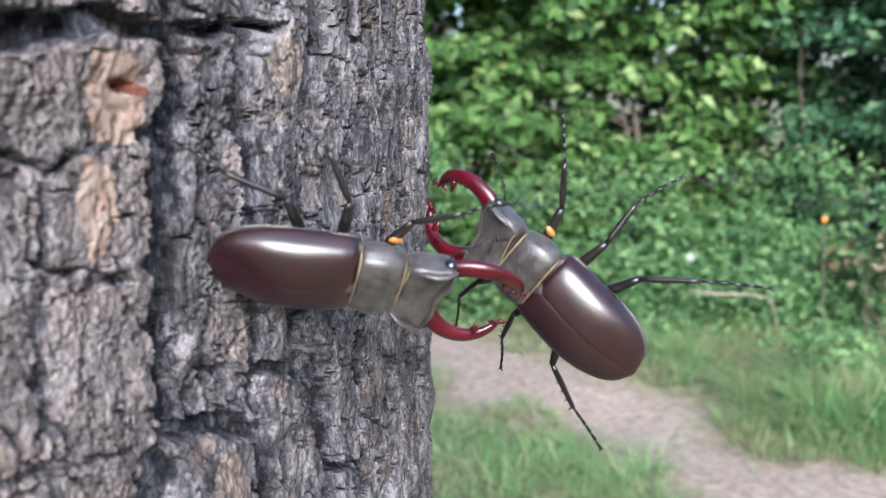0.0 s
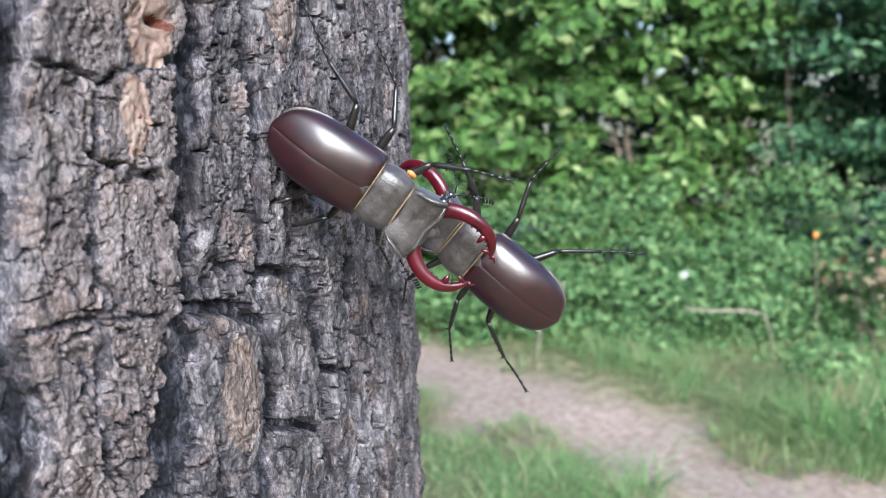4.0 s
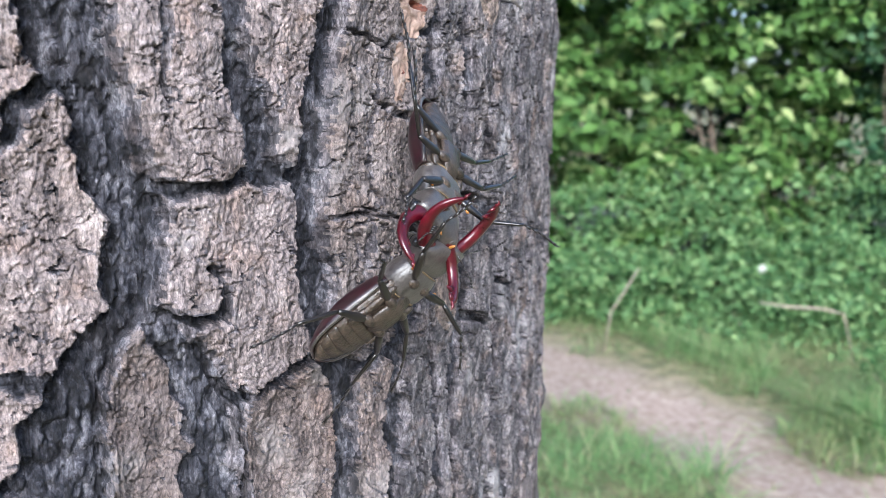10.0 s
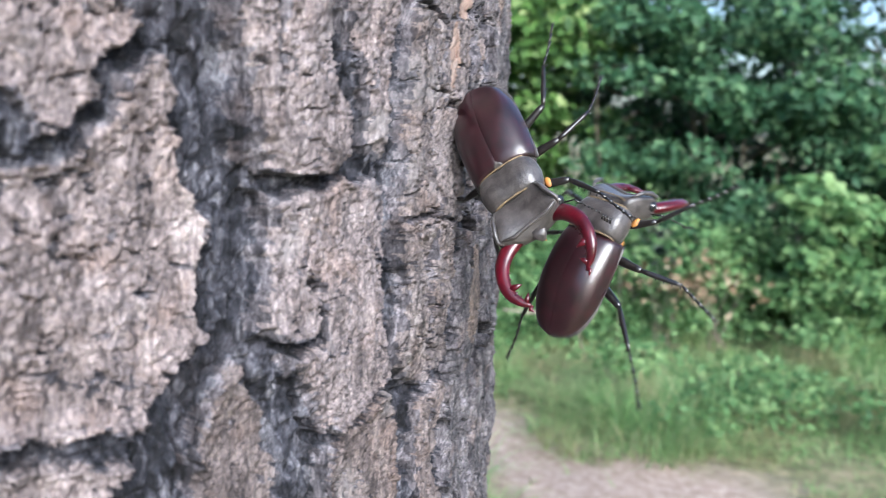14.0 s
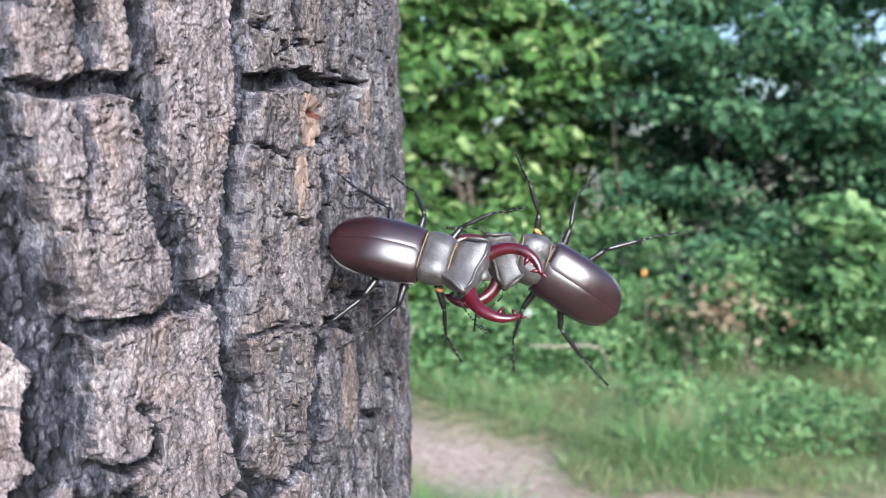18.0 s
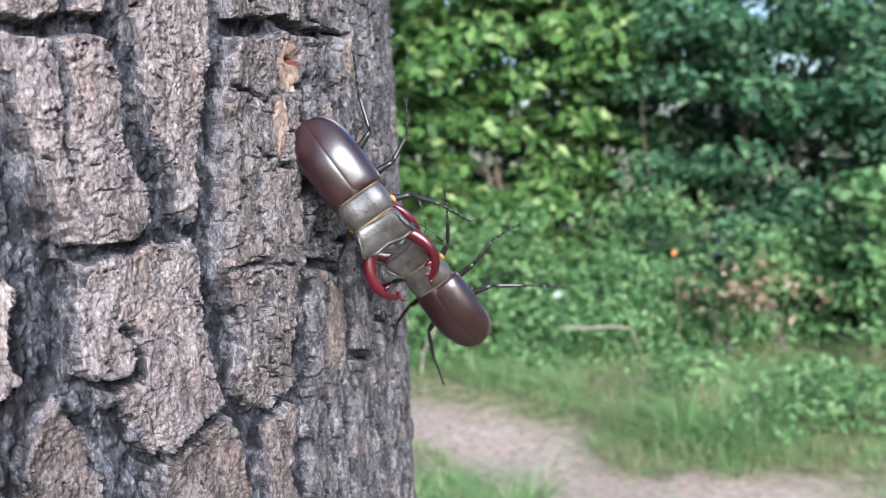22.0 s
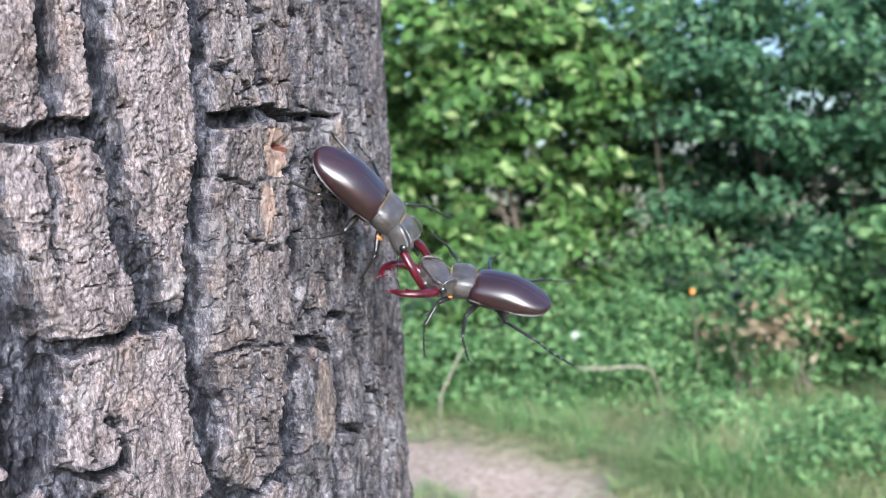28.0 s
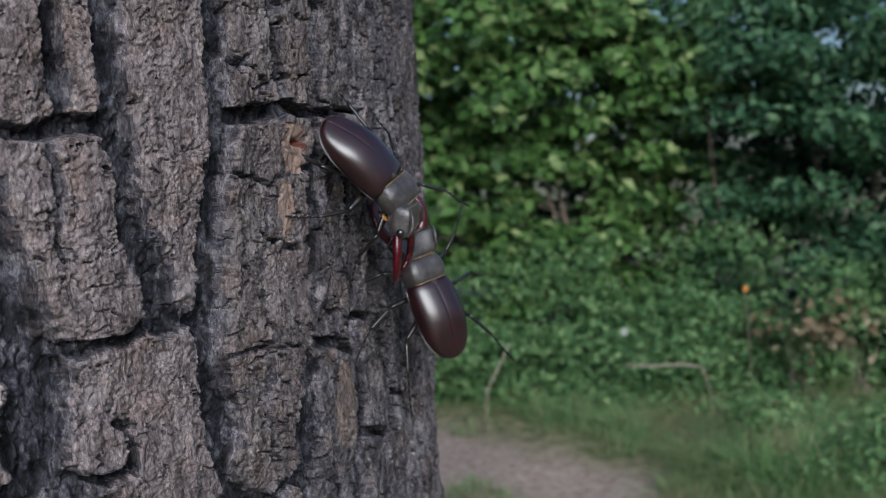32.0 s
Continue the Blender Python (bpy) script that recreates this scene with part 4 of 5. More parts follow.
def build_leg(beetle, which, side, thigh, shin, foot):
    """A leg with its thigh as the part, and shin, foot, claws and joint patch under it."""
    root, lt, ls, lf = LEGS[which]
    k = Vector(thigh).normalized() * lt
    s = k + Vector(shin).normalized() * ls
    f = s + Vector(foot).normalized() * lf
    flip = Matrix.Diagonal((1, side, 1)).to_3x3()
    k, s, f = flip @ k, flip @ s, flip @ f
    leg = bone("leg", (0, 0, 0), k, 0.00116, 0.0009, LEG, beetle)
    leg.location = flip @ Vector(root)
    bone("shin", k, s, 0.00068, 0.00056, LEG, leg, 4)
    bms = []
    for i in range(5):
        a, b = s.lerp(f, i / 5), s.lerp(f, (i + 1) / 5)
        sag = Vector((0, 0, -0.0006)) * math.sin(math.pi * (i + 0.5) / 5)
        bms.append(tube([a + sag, a.lerp(b, 0.5) + sag, b + sag * 0.9], [0.00028, 0.00034, 0.00046], 6))
    d = (f - s).normalized()
    e = d.cross(Vector((0, 0, 1))).normalized()
    for q in (1, -1):
        bms.append(tube([f, f + d * 0.0007 + e * q * 0.0005, f + d * 0.0011 + e * q * 0.0006 + Vector((0, 0, -0.0005))], [0.0002, 0.00015, 0.00005], 5))
    part("foot", joined(*bms), LEG, leg)
    if which == "front":
        part("joint_patch", ball(k * 0.38 + Vector((0, 0, 0.0008)), 0.0009, 1.6, 0.9, 0.6), AMBER, leg, "orange hair patch on the thigh")
    return leg


POSES_A = {  # thigh, shin, foot of each leg
    ("front", 1): ((0.45, 0.88, 0.15), (0.82, 0.50, 0.25), (0.9, 0.35, 0.0)),
    ("front", -1): ((0.45, 0.8, -0.4), (0.2, 0.45, -0.85), (0.6, 0.5, -0.6)),
    ("middle", 1): ((0.05, 0.98, 0.1), (-0.45, 0.8, -0.35), (-0.8, 0.5, -0.3)),
    ("middle", -1): ((-0.1, 0.95, -0.25), (-0.6, 0.75, -0.2), (-0.75, 0.65, -0.15)),
    ("hind", 1): ((-0.30, 0.93, 0.1), (-0.93, 0.35, -0.1), (-0.85, 0.5, -0.15)),
    ("hind", -1): ((-0.35, 0.90, -0.05), (-0.62, 0.78, -0.05), (-0.70, 0.70, -0.1)),
}
POSES_B = {
    ("front", 1): ((0.4, 0.88, 0.0), (0.1, 0.8, -0.6), (-0.4, 0.75, -0.5)),
    ("front", -1): ((0.5, 0.85, 0.15), (0.8, 0.6, 0.1), (0.85, 0.5, -0.1)),
    ("middle", 1): ((0.0, 0.98, -0.1), (-0.35, 0.9, -0.3), (-0.6, 0.75, -0.3)),
    ("middle", -1): ((0.1, 0.97, 0.1), (0.25, 0.93, -0.25), (-0.2, 0.9, -0.35)),
    ("hind", 1): ((-0.5, 0.85, 0.0), (-0.92, 0.35, -0.15), (-0.93, 0.25, -0.25)),
    ("hind", -1): ((-0.35, 0.92, 0.05), (-0.70, 0.70, -0.1), (-0.75, 0.62, -0.2)),
}


BEETLE_SIZE = 0.98


def build_beetle(label, poses, seed):
    b = tagged(new("stag_beetle"), label, "beetle", "two fighting stag beetles")
    for s in (1, -1):
        part("wing_case", build_elytron(s), ELYTRA, b, "glossy dark chestnut wing case")
    part("abdomen", build_abdomen(), BELLY, b, "dark brown underside")
    for k in range(5):
        part("belly_plate", build_belly_plate(k), BELLY, b, "shiny brown belly plate")
    for s in (1, -1):
        for x, y, long, wide in ((-0.0062, 0.0060, 2.6, 0.62), (-0.0020, 0.0064, 1.3, 0.6), (-0.0118, 0.0068, 1.5, 0.4)):
            part("side_plate", ball((x, s * y, -0.0022), 0.0022, long, wide, 0.45), BELLY, b)
        rim = [(-0.0278 * t, s * (0.0004 + 0.0083 * (1 - max(0, (t - 0.5) / 0.5) ** 2.9) ** 0.55), -0.0002 - 0.0004 * math.sin(math.pi * t)) for t in [i / 16 for i in range(17)]]
        part("wing_case_fold", tube(rim, [0.00035] + [0.00062] * 14 + [0.0004, 0.0002], 8, 0.5), SHIELD, b, "dull folded rim of the wing case")
    keel = tube([(0.0010, 0, -0.0030), (-0.0035, 0, -0.0037), (-0.0085, 0, -0.0039), (-0.0120, 0, -0.0034)], [0.0022, 0.0044, 0.0048, 0.0014], 14, 0.28)
    part("breast_plate", keel, BELLY, b, "shiny dark brown breast plate")
    for x, y in ((-0.0030, 0.0038), (-0.0030, -0.0038), (-0.0102, 0.0036), (-0.0102, -0.0036)):
        part("hip", ball((x, y, -0.0035), 0.0019, 0.8, 1.5, 0.7), BELLY, b)
    tri = tube([(0.0002, 0, 0.0046), (-0.0018, 0, 0.0053), (-0.0034, 0, 0.0057)], [0.0018, 0.0011, 0.0001], 10, 0.25)
    part("scutellum", tri, SHIELD, b)
    p = part("pronotum", build_pronotum(), SHIELD, b, "dull dark grey-brown neck shield")
    p.location = (0.002, 0, 0.002)
    for x, w, zt, zb in ((0.0001, 0.0072, 0.0050, -0.0032), (0.0090, 0.0064, 0.0046, -0.0024)):
        ring = [Vector(q) for q in body_ring(x - 0.002, w, zt - 0.002, zb - 0.002, 30, 2.7)]
        part("hair_fringe", tube(ring + ring[:1], [0.00022] * 31, 6), GOLD, p, "golden hair fringe")
    for y in (0.0030, -0.0030):
        part("hip", ball((0.0032, y, -0.0046), 0.0019, 0.8, 1.3, 0.7), BELLY, p)
    h = part("head", build_head(), SHIELD, b, "broad dull dark head with raised crests")
    h.location = (0.0098, 0, 0.002)
    ring = [Vector(q) for q in body_ring(-0.0010, 0.0060, 0.0024, -0.0037, 30, 3.0)]
    part("hair_fringe", tube(ring + ring[:1], [0.00018] * 31, 6), GOLD, h, "golden hair fringe")
    jaws = [part("mandible", build_mandible(s), MANDIBLE, h, "dark red antler-like jaw") for s in (1, -1)]
    for s in (1, -1):
        part("eye", ball((0.0066, s * 0.0082, 0.0006), 0.0014, u=12, v=8), EYE, h, "black eye")
        part("antenna", build_antenna(s), LEG, h, "thin black elbowed feeler")
    part("mouth_brush", tube([(0.0090, 0, -0.0020), (0.0102, 0, -0.0026), (0.0111, 0, -0.0030)], [0.0005, 0.0004, 0.0002], 8), AMBER, h, "orange mouth brush")
    legs = [build_leg(b, which, s, *d) for (which, s), d in poses.items()]
    # large males
    for ob in b.children_recursive:
        ob.data.transform(Matrix.Scale(BEETLE_SIZE, 4))
        ob.location *= BEETLE_SIZE
    return b, p, h, legs, jaws


# thing rows: seconds, place, turn, and the neck's bend to the side and down and the head's twist
ROWS_A = [
    (0.00, 0.0395, 0.0168, 1.2628, 124.0, 8.3, 9.7, -7, 2, 0),
    (1.00, 0.0469, 0.0160, 1.2642, 108.3, 12.2, 0.8, 4, 2, 0),
    (2.00, 0.0471, 0.0142, 1.2641, 106.7, 17.6, -3.4, -6, 2, 0),
    (3.00, 0.0462, 0.0126, 1.2618, 97.3, 28.0, -6.8, -1, -8, 0),
    (3.50, 0.0460, 0.0227, 1.2601, 104.4, 36.6, 4.0, -3, 2, 0),
    (5.50, 0.0495, 0.0153, 1.2702, 91.9, 12.2, -0.6, -1, -8, 0),
    (6.00, 0.0536, 0.0186, 1.2717, 112.3, 6.3, -2.3, 3, -4, 0),
    (6.70, 0.0570, 0.0160, 1.2733, 110.9, 9.0, -4.3, 3, -4, 0),
    (6.90, 0.0570, 0.0160, 1.2733, 110.9, 9.0, -4.3, 3, -4, 0),
    (6.95, 0.0489, 0.0044, 1.2651, -172.0, 9.9, -24.4, -12, 5, 0),
    (7.00, 0.0449, -0.0014, 1.2611, -133.4, 19.2, -29.8, -20, 10, 0),
    (7.10, 0.0311, -0.0152, 1.2548, -175.5, 38.8, -43.4, 2, 4, 0),
    (7.20, 0.0174, -0.0290, 1.2485, 129.2, 42.8, -73.3, 23, -2, 0),
    (7.50, 0.0164, -0.0210, 1.2482, 121.6, 54.1, -82.8, 17, 4, 0),
    (8.00, 0.0167, -0.0231, 1.2461, 126.9, 53.6, -76.0, 15, 2, 0),
    (9.00, 0.0143, -0.0254, 1.2491, 122.1, 51.9, -82.3, 9, 2, 0),
    (10.00, 0.0158, -0.0290, 1.2513, 126.5, 44.4, -76.9, 7, -2, 0),
    (12.00, 0.0154, -0.0291, 1.2516, 124.4, 41.9, -80.0, 3, 0, 0),
    (13.00, 0.0077, -0.0335, 1.2520, 102.2, 40.9, -94.6, 3, 0, 0),
    (13.50, 0.0103, -0.0238, 1.2486, 73.6, 48.0, -82.6, 23, 2, 0),
    (14.00, 0.0138, -0.0219, 1.2504, 56.5, 47.1, -74.4, 4, 0, 0),
    (14.20, 0.0203, -0.0272, 1.2496, 47.6, 29.8, -68.9, 5, 3, 0),
    (14.50, 0.0294, -0.0164, 1.2570, 71.5, 22.3, -17.8, 5, 5, 0),
    (15.00, 0.0395, 0.0019, 1.2535, 52.5, 21.3, -11.6, 9, 0, 0),
    (17.50, 0.0329, -0.0149, 1.2582, 58.9, 11.0, -28.0, -12, -6, 0),
    (18.00, 0.0356, -0.0102, 1.2563, 58.3, 12.3, -16.5, -7, -4, 0),
    (19.00, 0.0351, -0.0071, 1.2490, 53.5, 25.2, -17.1, 3, 6, 0),
    (20.00, 0.0364, -0.0069, 1.2552, 55.5, 15.9, -12.9, 1, 5, 0),
    (21.00, 0.0277, -0.0124, 1.2576, 35.8, 39.8, -28.6, -12, 0, 0),
    (22.00, 0.0234, -0.0093, 1.2572, 76.1, 55.2, -20.1, -3, 8, 0),
    (23.00, 0.0333, 0.0128, 1.2643, 61.9, 55.6, 13.9, -5, 15, -22),
    (24.00, 0.0295, 0.0060, 1.2763, 61.0, 48.9, 15.9, -15, 20, -30),
    (25.00, 0.0396, 0.0144, 1.2750, 55.7, 41.5, 7.8, -17, 20, -30),
    (26.00, 0.0371, 0.0113, 1.2785, 54.8, 29.7, 14.6, -7, 4, -10),
    (26.50, 0.0389, 0.0207, 1.2741, 50.8, 41.6, 15.9, -12, 8, -12),
    (28.50, 0.0356, 0.0126, 1.2783, 52.3, 43.6, 15.6, -5, 8, -15),
    (29.00, 0.0377, 0.0114, 1.2736, 50.6, 34.7, 12.0, -1, 2, -12),
    (30.00, 0.0369, 0.0137, 1.2750, 53.4, 41.7, 14.1, -17, 20, -30),
    (31.00, 0.0324, 0.0057, 1.2840, 59.3, 44.0, 13.5, -15, 20, -30),
    (32.00, 0.0320, 0.0065, 1.2842, 57.6, 47.3, 13.7, -17, 20, -32),
]
ROWS_B = [
    (0.00, 0.0779, 0.0327, 1.2570, -100.8, -44.7, 165.8, 10, 12, 0),
    (1.00, 0.0831, 0.0199, 1.2638, -92.7, -52.9, 147.8, 12, 18, 0),
    (2.00, 0.0787, 0.0219, 1.2513, -80.8, -61.0, 167.3, 10, 18, 0),
    (3.00, 0.0724, 0.0235, 1.2365, -77.0, -63.4, 161.6, 7, 12, 0),
    (3.50, 0.0719, 0.0402, 1.2381, -94.8, -45.3, 172.1, -1, 12, 0),
    (5.50, 0.0861, 0.0270, 1.2624, -112.7, -39.0, -179.6, 14, 12, 0),
    (6.00, 0.0918, 0.0220, 1.2730, -117.5, -43.5, 158.6, 14, 18, 0),
    (6.70, 0.0941, 0.0387, 1.2610, -99.2, -55.1, 171.5, 15, 18, 0),
    (6.90, 0.0941, 0.0387, 1.2610, -99.2, -55.1, 171.5, 15, 18, 0),
    (7.00, 0.0669, 0.0001, 1.2446, -91.1, -73.0, 156.8, 5, -7, 0),
    (7.07, 0.0453, -0.0174, 1.2385, -32.5, -77.3, 61.6, 4, -5, 0),
    (7.13, 0.0238, -0.0350, 1.2324, -11.4, -63.9, 3.4, 4, -3, 0),
    (7.20, 0.0023, -0.0525, 1.2263, -19.4, -49.6, -28.1, 3, 0, 0),
    (7.50, 0.0063, -0.0400, 1.2289, -42.9, -48.9, 7.5, -5, 7, 0),
    (8.00, 0.0065, -0.0400, 1.2228, -44.7, -43.8, 11.1, -7, 6, 0),
    (9.00, 0.0062, -0.0400, 1.2227, -46.5, -37.8, 15.6, -15, 6, 0),
    (10.00, 0.0063, -0.0389, 1.2225, -47.3, -37.3, 17.2, -14, 5, 0),
    (12.00, 0.0067, -0.0432, 1.2226, -39.3, -40.4, 2.9, -7, 4, 0),
    (13.00, 0.0040, -0.0378, 1.2229, -51.4, -31.5, 26.6, -1, 2, 0),
    (13.50, 0.0304, -0.0161, 1.2204, -6.1, -64.2, 1.8, 1, -6, 0),
    (13.67, 0.0332, -0.0263, 1.2313, -10.1, -63.8, 14.3, 3, 10, 0),
    (13.83, 0.0384, -0.0239, 1.2377, 26.9, -55.6, -0.6, 3, 16, 0),
    (14.00, 0.0376, -0.0219, 1.2352, 20.8, -64.7, 11.1, 0, 33, 0),
    (14.25, 0.0476, -0.0235, 1.2344, -97.6, -37.8, -171.8, 5, 12, 0),
    (14.40, 0.0650, -0.0190, 1.2458, -54.2, -5.4, 122.5, 6, -4, 0),
    (14.50, 0.0761, 0.0006, 1.2536, -81.7, -3.0, 155.4, 7, -7, 0),
    (15.00, 0.0775, -0.0025, 1.2507, -48.6, 6.6, 148.7, 7, -8, 0),
    (16.25, 0.0682, 0.0024, 1.2483, -59.8, -25.7, 152.2, 13, -8, 0),
    (17.50, 0.0589, 0.0073, 1.2458, -81.4, -55.9, 168.6, 17, -9, 0),
    (18.00, 0.0747, -0.0026, 1.2512, -83.2, -34.2, 167.4, 26, -3, 0),
    (19.00, 0.0732, 0.0050, 1.2345, -83.6, -42.1, 165.9, 20, -4, 0),
    (20.00, 0.0749, 0.0128, 1.2433, -94.2, -42.8, 171.9, 14, -3, 0),
    (21.00, 0.0519, 0.0235, 1.2249, -150.5, -83.2, -129.1, 12, -5, 0),
    (22.00, 0.0504, 0.0235, 1.2237, -117.0, -55.9, -175.5, 3, 0, 0),
    (22.50, 0.0548, 0.0235, 1.2274, -69.1, -52.3, 165.4, 3, 1, 0),
    (23.00, 0.0593, 0.0235, 1.2310, -30.5, -42.0, 157.0, 3, 2, 0),
    (24.00, 0.0452, 0.0389, 1.2450, -30.8, -62.9, 160.6, 22, -5, 0),
    (25.00, 0.0548, 0.0302, 1.2436, -25.9, -61.0, 151.4, -3, 5, 0),
    (25.50, 0.0607, 0.0084, 1.2552, -36.7, -10.8, 150.6, -3, 6, 0),
    (26.00, 0.0669, -0.0011, 1.2635, -12.0, 13.0, 163.8, 4, 10, 0),
    (26.50, 0.0697, 0.0186, 1.2421, -17.1, -17.0, 165.6, 17, 0, 0),
    (28.50, 0.0689, 0.0202, 1.2519, -28.9, -14.9, 158.1, 22, -2, 0),
    (29.00, 0.0756, 0.0218, 1.2553, -40.1, -8.7, 160.3, 9, 2, 0),
    (30.00, 0.0565, 0.0349, 1.2460, -37.4, -46.6, 162.9, 17, -2, 0),
    (31.00, 0.0533, 0.0295, 1.2508, -31.5, -59.9, 154.0, 12, 6, 0),
    (32.00, 0.0442, 0.0297, 1.2496, -28.7, -69.3, 148.1, 3, 0, 0),
]


def bent(yaw, pitch):
    return (Matrix.Rotation(radians(yaw), 4, "Z") @ Matrix.Rotation(radians(pitch), 4, "Y"))


def key_legs(legs, swing, seed, late):
    """The legs grope about their roots; late: degrees by which each has moved back in the last third."""
    rng = random.Random(seed)
    for leg, back in zip(legs, late):
        root = Matrix.Translation(leg.location)
        rows = []
        for i in range(41):
            a, b, c = [rng.uniform(-swing, swing) for _ in range(3)]
            rows.append((min(32.0, 0.8 * i), root @ pose(0, 0, 0, a, b, c + back * float(smooth01((0.8 * i - 19.5) / 3.5)))))
        walk(leg, rows)


def key_jaws(jaws, rows):
    """The jaws open about their roots: seconds, degrees of the left one and of the right one."""
    for s, jaw in zip((1, -1), jaws):
        root = Matrix.Translation(Vector((0.0068, s * 0.0048, -0.0012)) * BEETLE_SIZE)
        walk(jaw, [(t, root @ pose(0, 0, 0, 0, 0, s * (left if s > 0 else right)) @ root.inverted()) for t, left, right in rows])


def key_beetle(parts, rows, swing, seed, late=(0, 0, 0, 0, 0, 0)):
    b, p, h, legs, jaws = parts
    key_legs(legs, swing, seed, late)
    piv, neck = Matrix.Translation(Vector((0.002, 0, 0.002)) * BEETLE_SIZE), Matrix.Translation(Vector((0.0098, 0, 0.002)) * BEETLE_SIZE)
    body, shield, head = [], [], []
    for t, x, y, z, rx, ry, rz, yaw, pitch, twist in rows:
        # the shield bends less than the head
        r, q = bent(0.6 * yaw, 0.3 * pitch), bent(1.4 * yaw, 1.7 * pitch)
        body.append((t, pose(x, y, z, rx, ry, rz)))
        shield.append((t, piv @ r))
        head.append((t, piv @ r @ piv.inverted() @ neck @ q @ Matrix.Rotation(radians(twist), 4, "X")))
    walk(b, body)
    walk(p, shield)
    walk(h, head)


BEETLE_A = build_beetle("large stag beetle clinging to bark, gripping its rival", POSES_A, 1)
BEETLE_B = build_beetle("stag beetle held in the air by its rival's red jaws", POSES_B, 2)


# ---------- hedge, shrubs and grass ----------
def leaf_cloud(name, centres, normals, size, mat, parent, rng, label="", slim=0.55):
    """Many small folded leaves, each a mesh island of four triangles, in one part."""
    n = len(centres)
    nz = normals + rng.normal(0, 0.55, (n, 3))
    nz /= np.linalg.norm(nz, axis=1, keepdims=True)
    a = np.cross(nz, rng.normal(0, 1, (n, 3)) + [0, 0, -0.6])
    a /= np.linalg.norm(a, axis=1, keepdims=True)
    b = np.cross(nz, a)
    s = (size * rng.uniform(0.55, 1.3, n))[:, None]
    base, tip = centres - a * s * 0.5, centres + a * s * 0.5 - nz * s * 0.12
    l, r = centres + b * s * slim * 0.5 + nz * s * 0.12 - a * s * 0.08, centres - b * s * slim * 0.5 + nz * s * 0.12 - a * s * 0.08
    v = np.stack([base, l, tip, r, centres], 1).reshape(-1, 3)
    k = np.arange(n)[:, None] * 5
    f = np.concatenate([k + [0, 4, 1], k + [1, 4, 2], k + [2, 4, 3], k + [3, 4, 0]])
    me = bpy.data.meshes.new(name)
    me.vertices.add(len(v))
    me.vertices.foreach_set("co", v.astype(np.float32).ravel())
    me.loops.add(f.size)
    me.loops.foreach_set("vertex_index", f.astype(np.int32).ravel())
    me.polygons.add(len(f))
    me.polygons.foreach_set("loop_start", np.arange(0, f.size, 3, dtype=np.int32))
    me.materials.append(mat)
    me.update(calc_edges=True)
    ob = new(name, me)
    ob.parent = parent
    if label:
        tagged(ob, label)
    return ob


def build_shrub(x, y, height, width, count, size, mat, label, seed, low=0.15, category="shrub", name="shrub", stems=5):
    """Stems, side limbs and a crown of leafy lobes with gaps between them."""
    rng = np.random.RandomState(seed)
    s = tagged(new(name), label, category)
    s.location = (x, y, 0)
    for i in range(stems):
        a = rng.uniform(0, 6.28)
        top = Vector((math.cos(a) * width * 0.33, abs(math.sin(a)) * width * 0.3, height * rng.uniform(0.6, 0.9)))
        pts = [Vector((0.03 * i, 0.25 * width, -0.03)).lerp(top, j / 6) + Vector(rng.normal(0, 0.02 * min(1, height), 3)) * (j > 0) for j in range(7)]
        thick = 0.016 if height > 1 else 0.005
        bms = [tube(pts, [thick * (1 - j / 7.5) for j in range(7)], 7)]
        if height > 1:
            for j in (2, 3, 4, 5):
                d = Vector((rng.normal(), rng.normal(), rng.uniform(0.0, 0.8))).normalized() * width * 0.3
                bms.append(tube([pts[j], pts[j] + d * 0.5, pts[j] + d], [0.011, 0.007, 0.003], 5))
        part("stem", joined(*bms), TWIG, s)
    lobes = []
    n_lobe = int(10 + 17 * width * height / 2)
    for i in range(n_lobe):
        lobes.append((rng.uniform(-0.5, 0.5) * width, rng.uniform(-0.35, 0.35) * width, low + (height - low) * rng.uniform(0, 1) ** 0.9, rng.uniform(0.13, 0.27) * min(1.4, 0.6 + width * 0.35)))
    C, N = [], []
    per = count // n_lobe
    for lx, ly, lz, lr in lobes:
        d = rng.normal(0, 1, (per, 3))
        d /= np.linalg.norm(d, axis=1, keepdims=True)
        rr = lr * rng.uniform(0.55, 1.12, (per, 1))
        p = d * rr * [1.25, 1.0, 0.62] + [lx, ly, lz]
        C.append(p)
        N.append(d * 0.6 + [0, -0.35, 0.7])
    C, N = np.concatenate(C), np.concatenate(N)
    keep = C[:, 2] > 0.03
    leaf_cloud("crown", C[keep], N[keep], size, mat, s, rng)
    return s


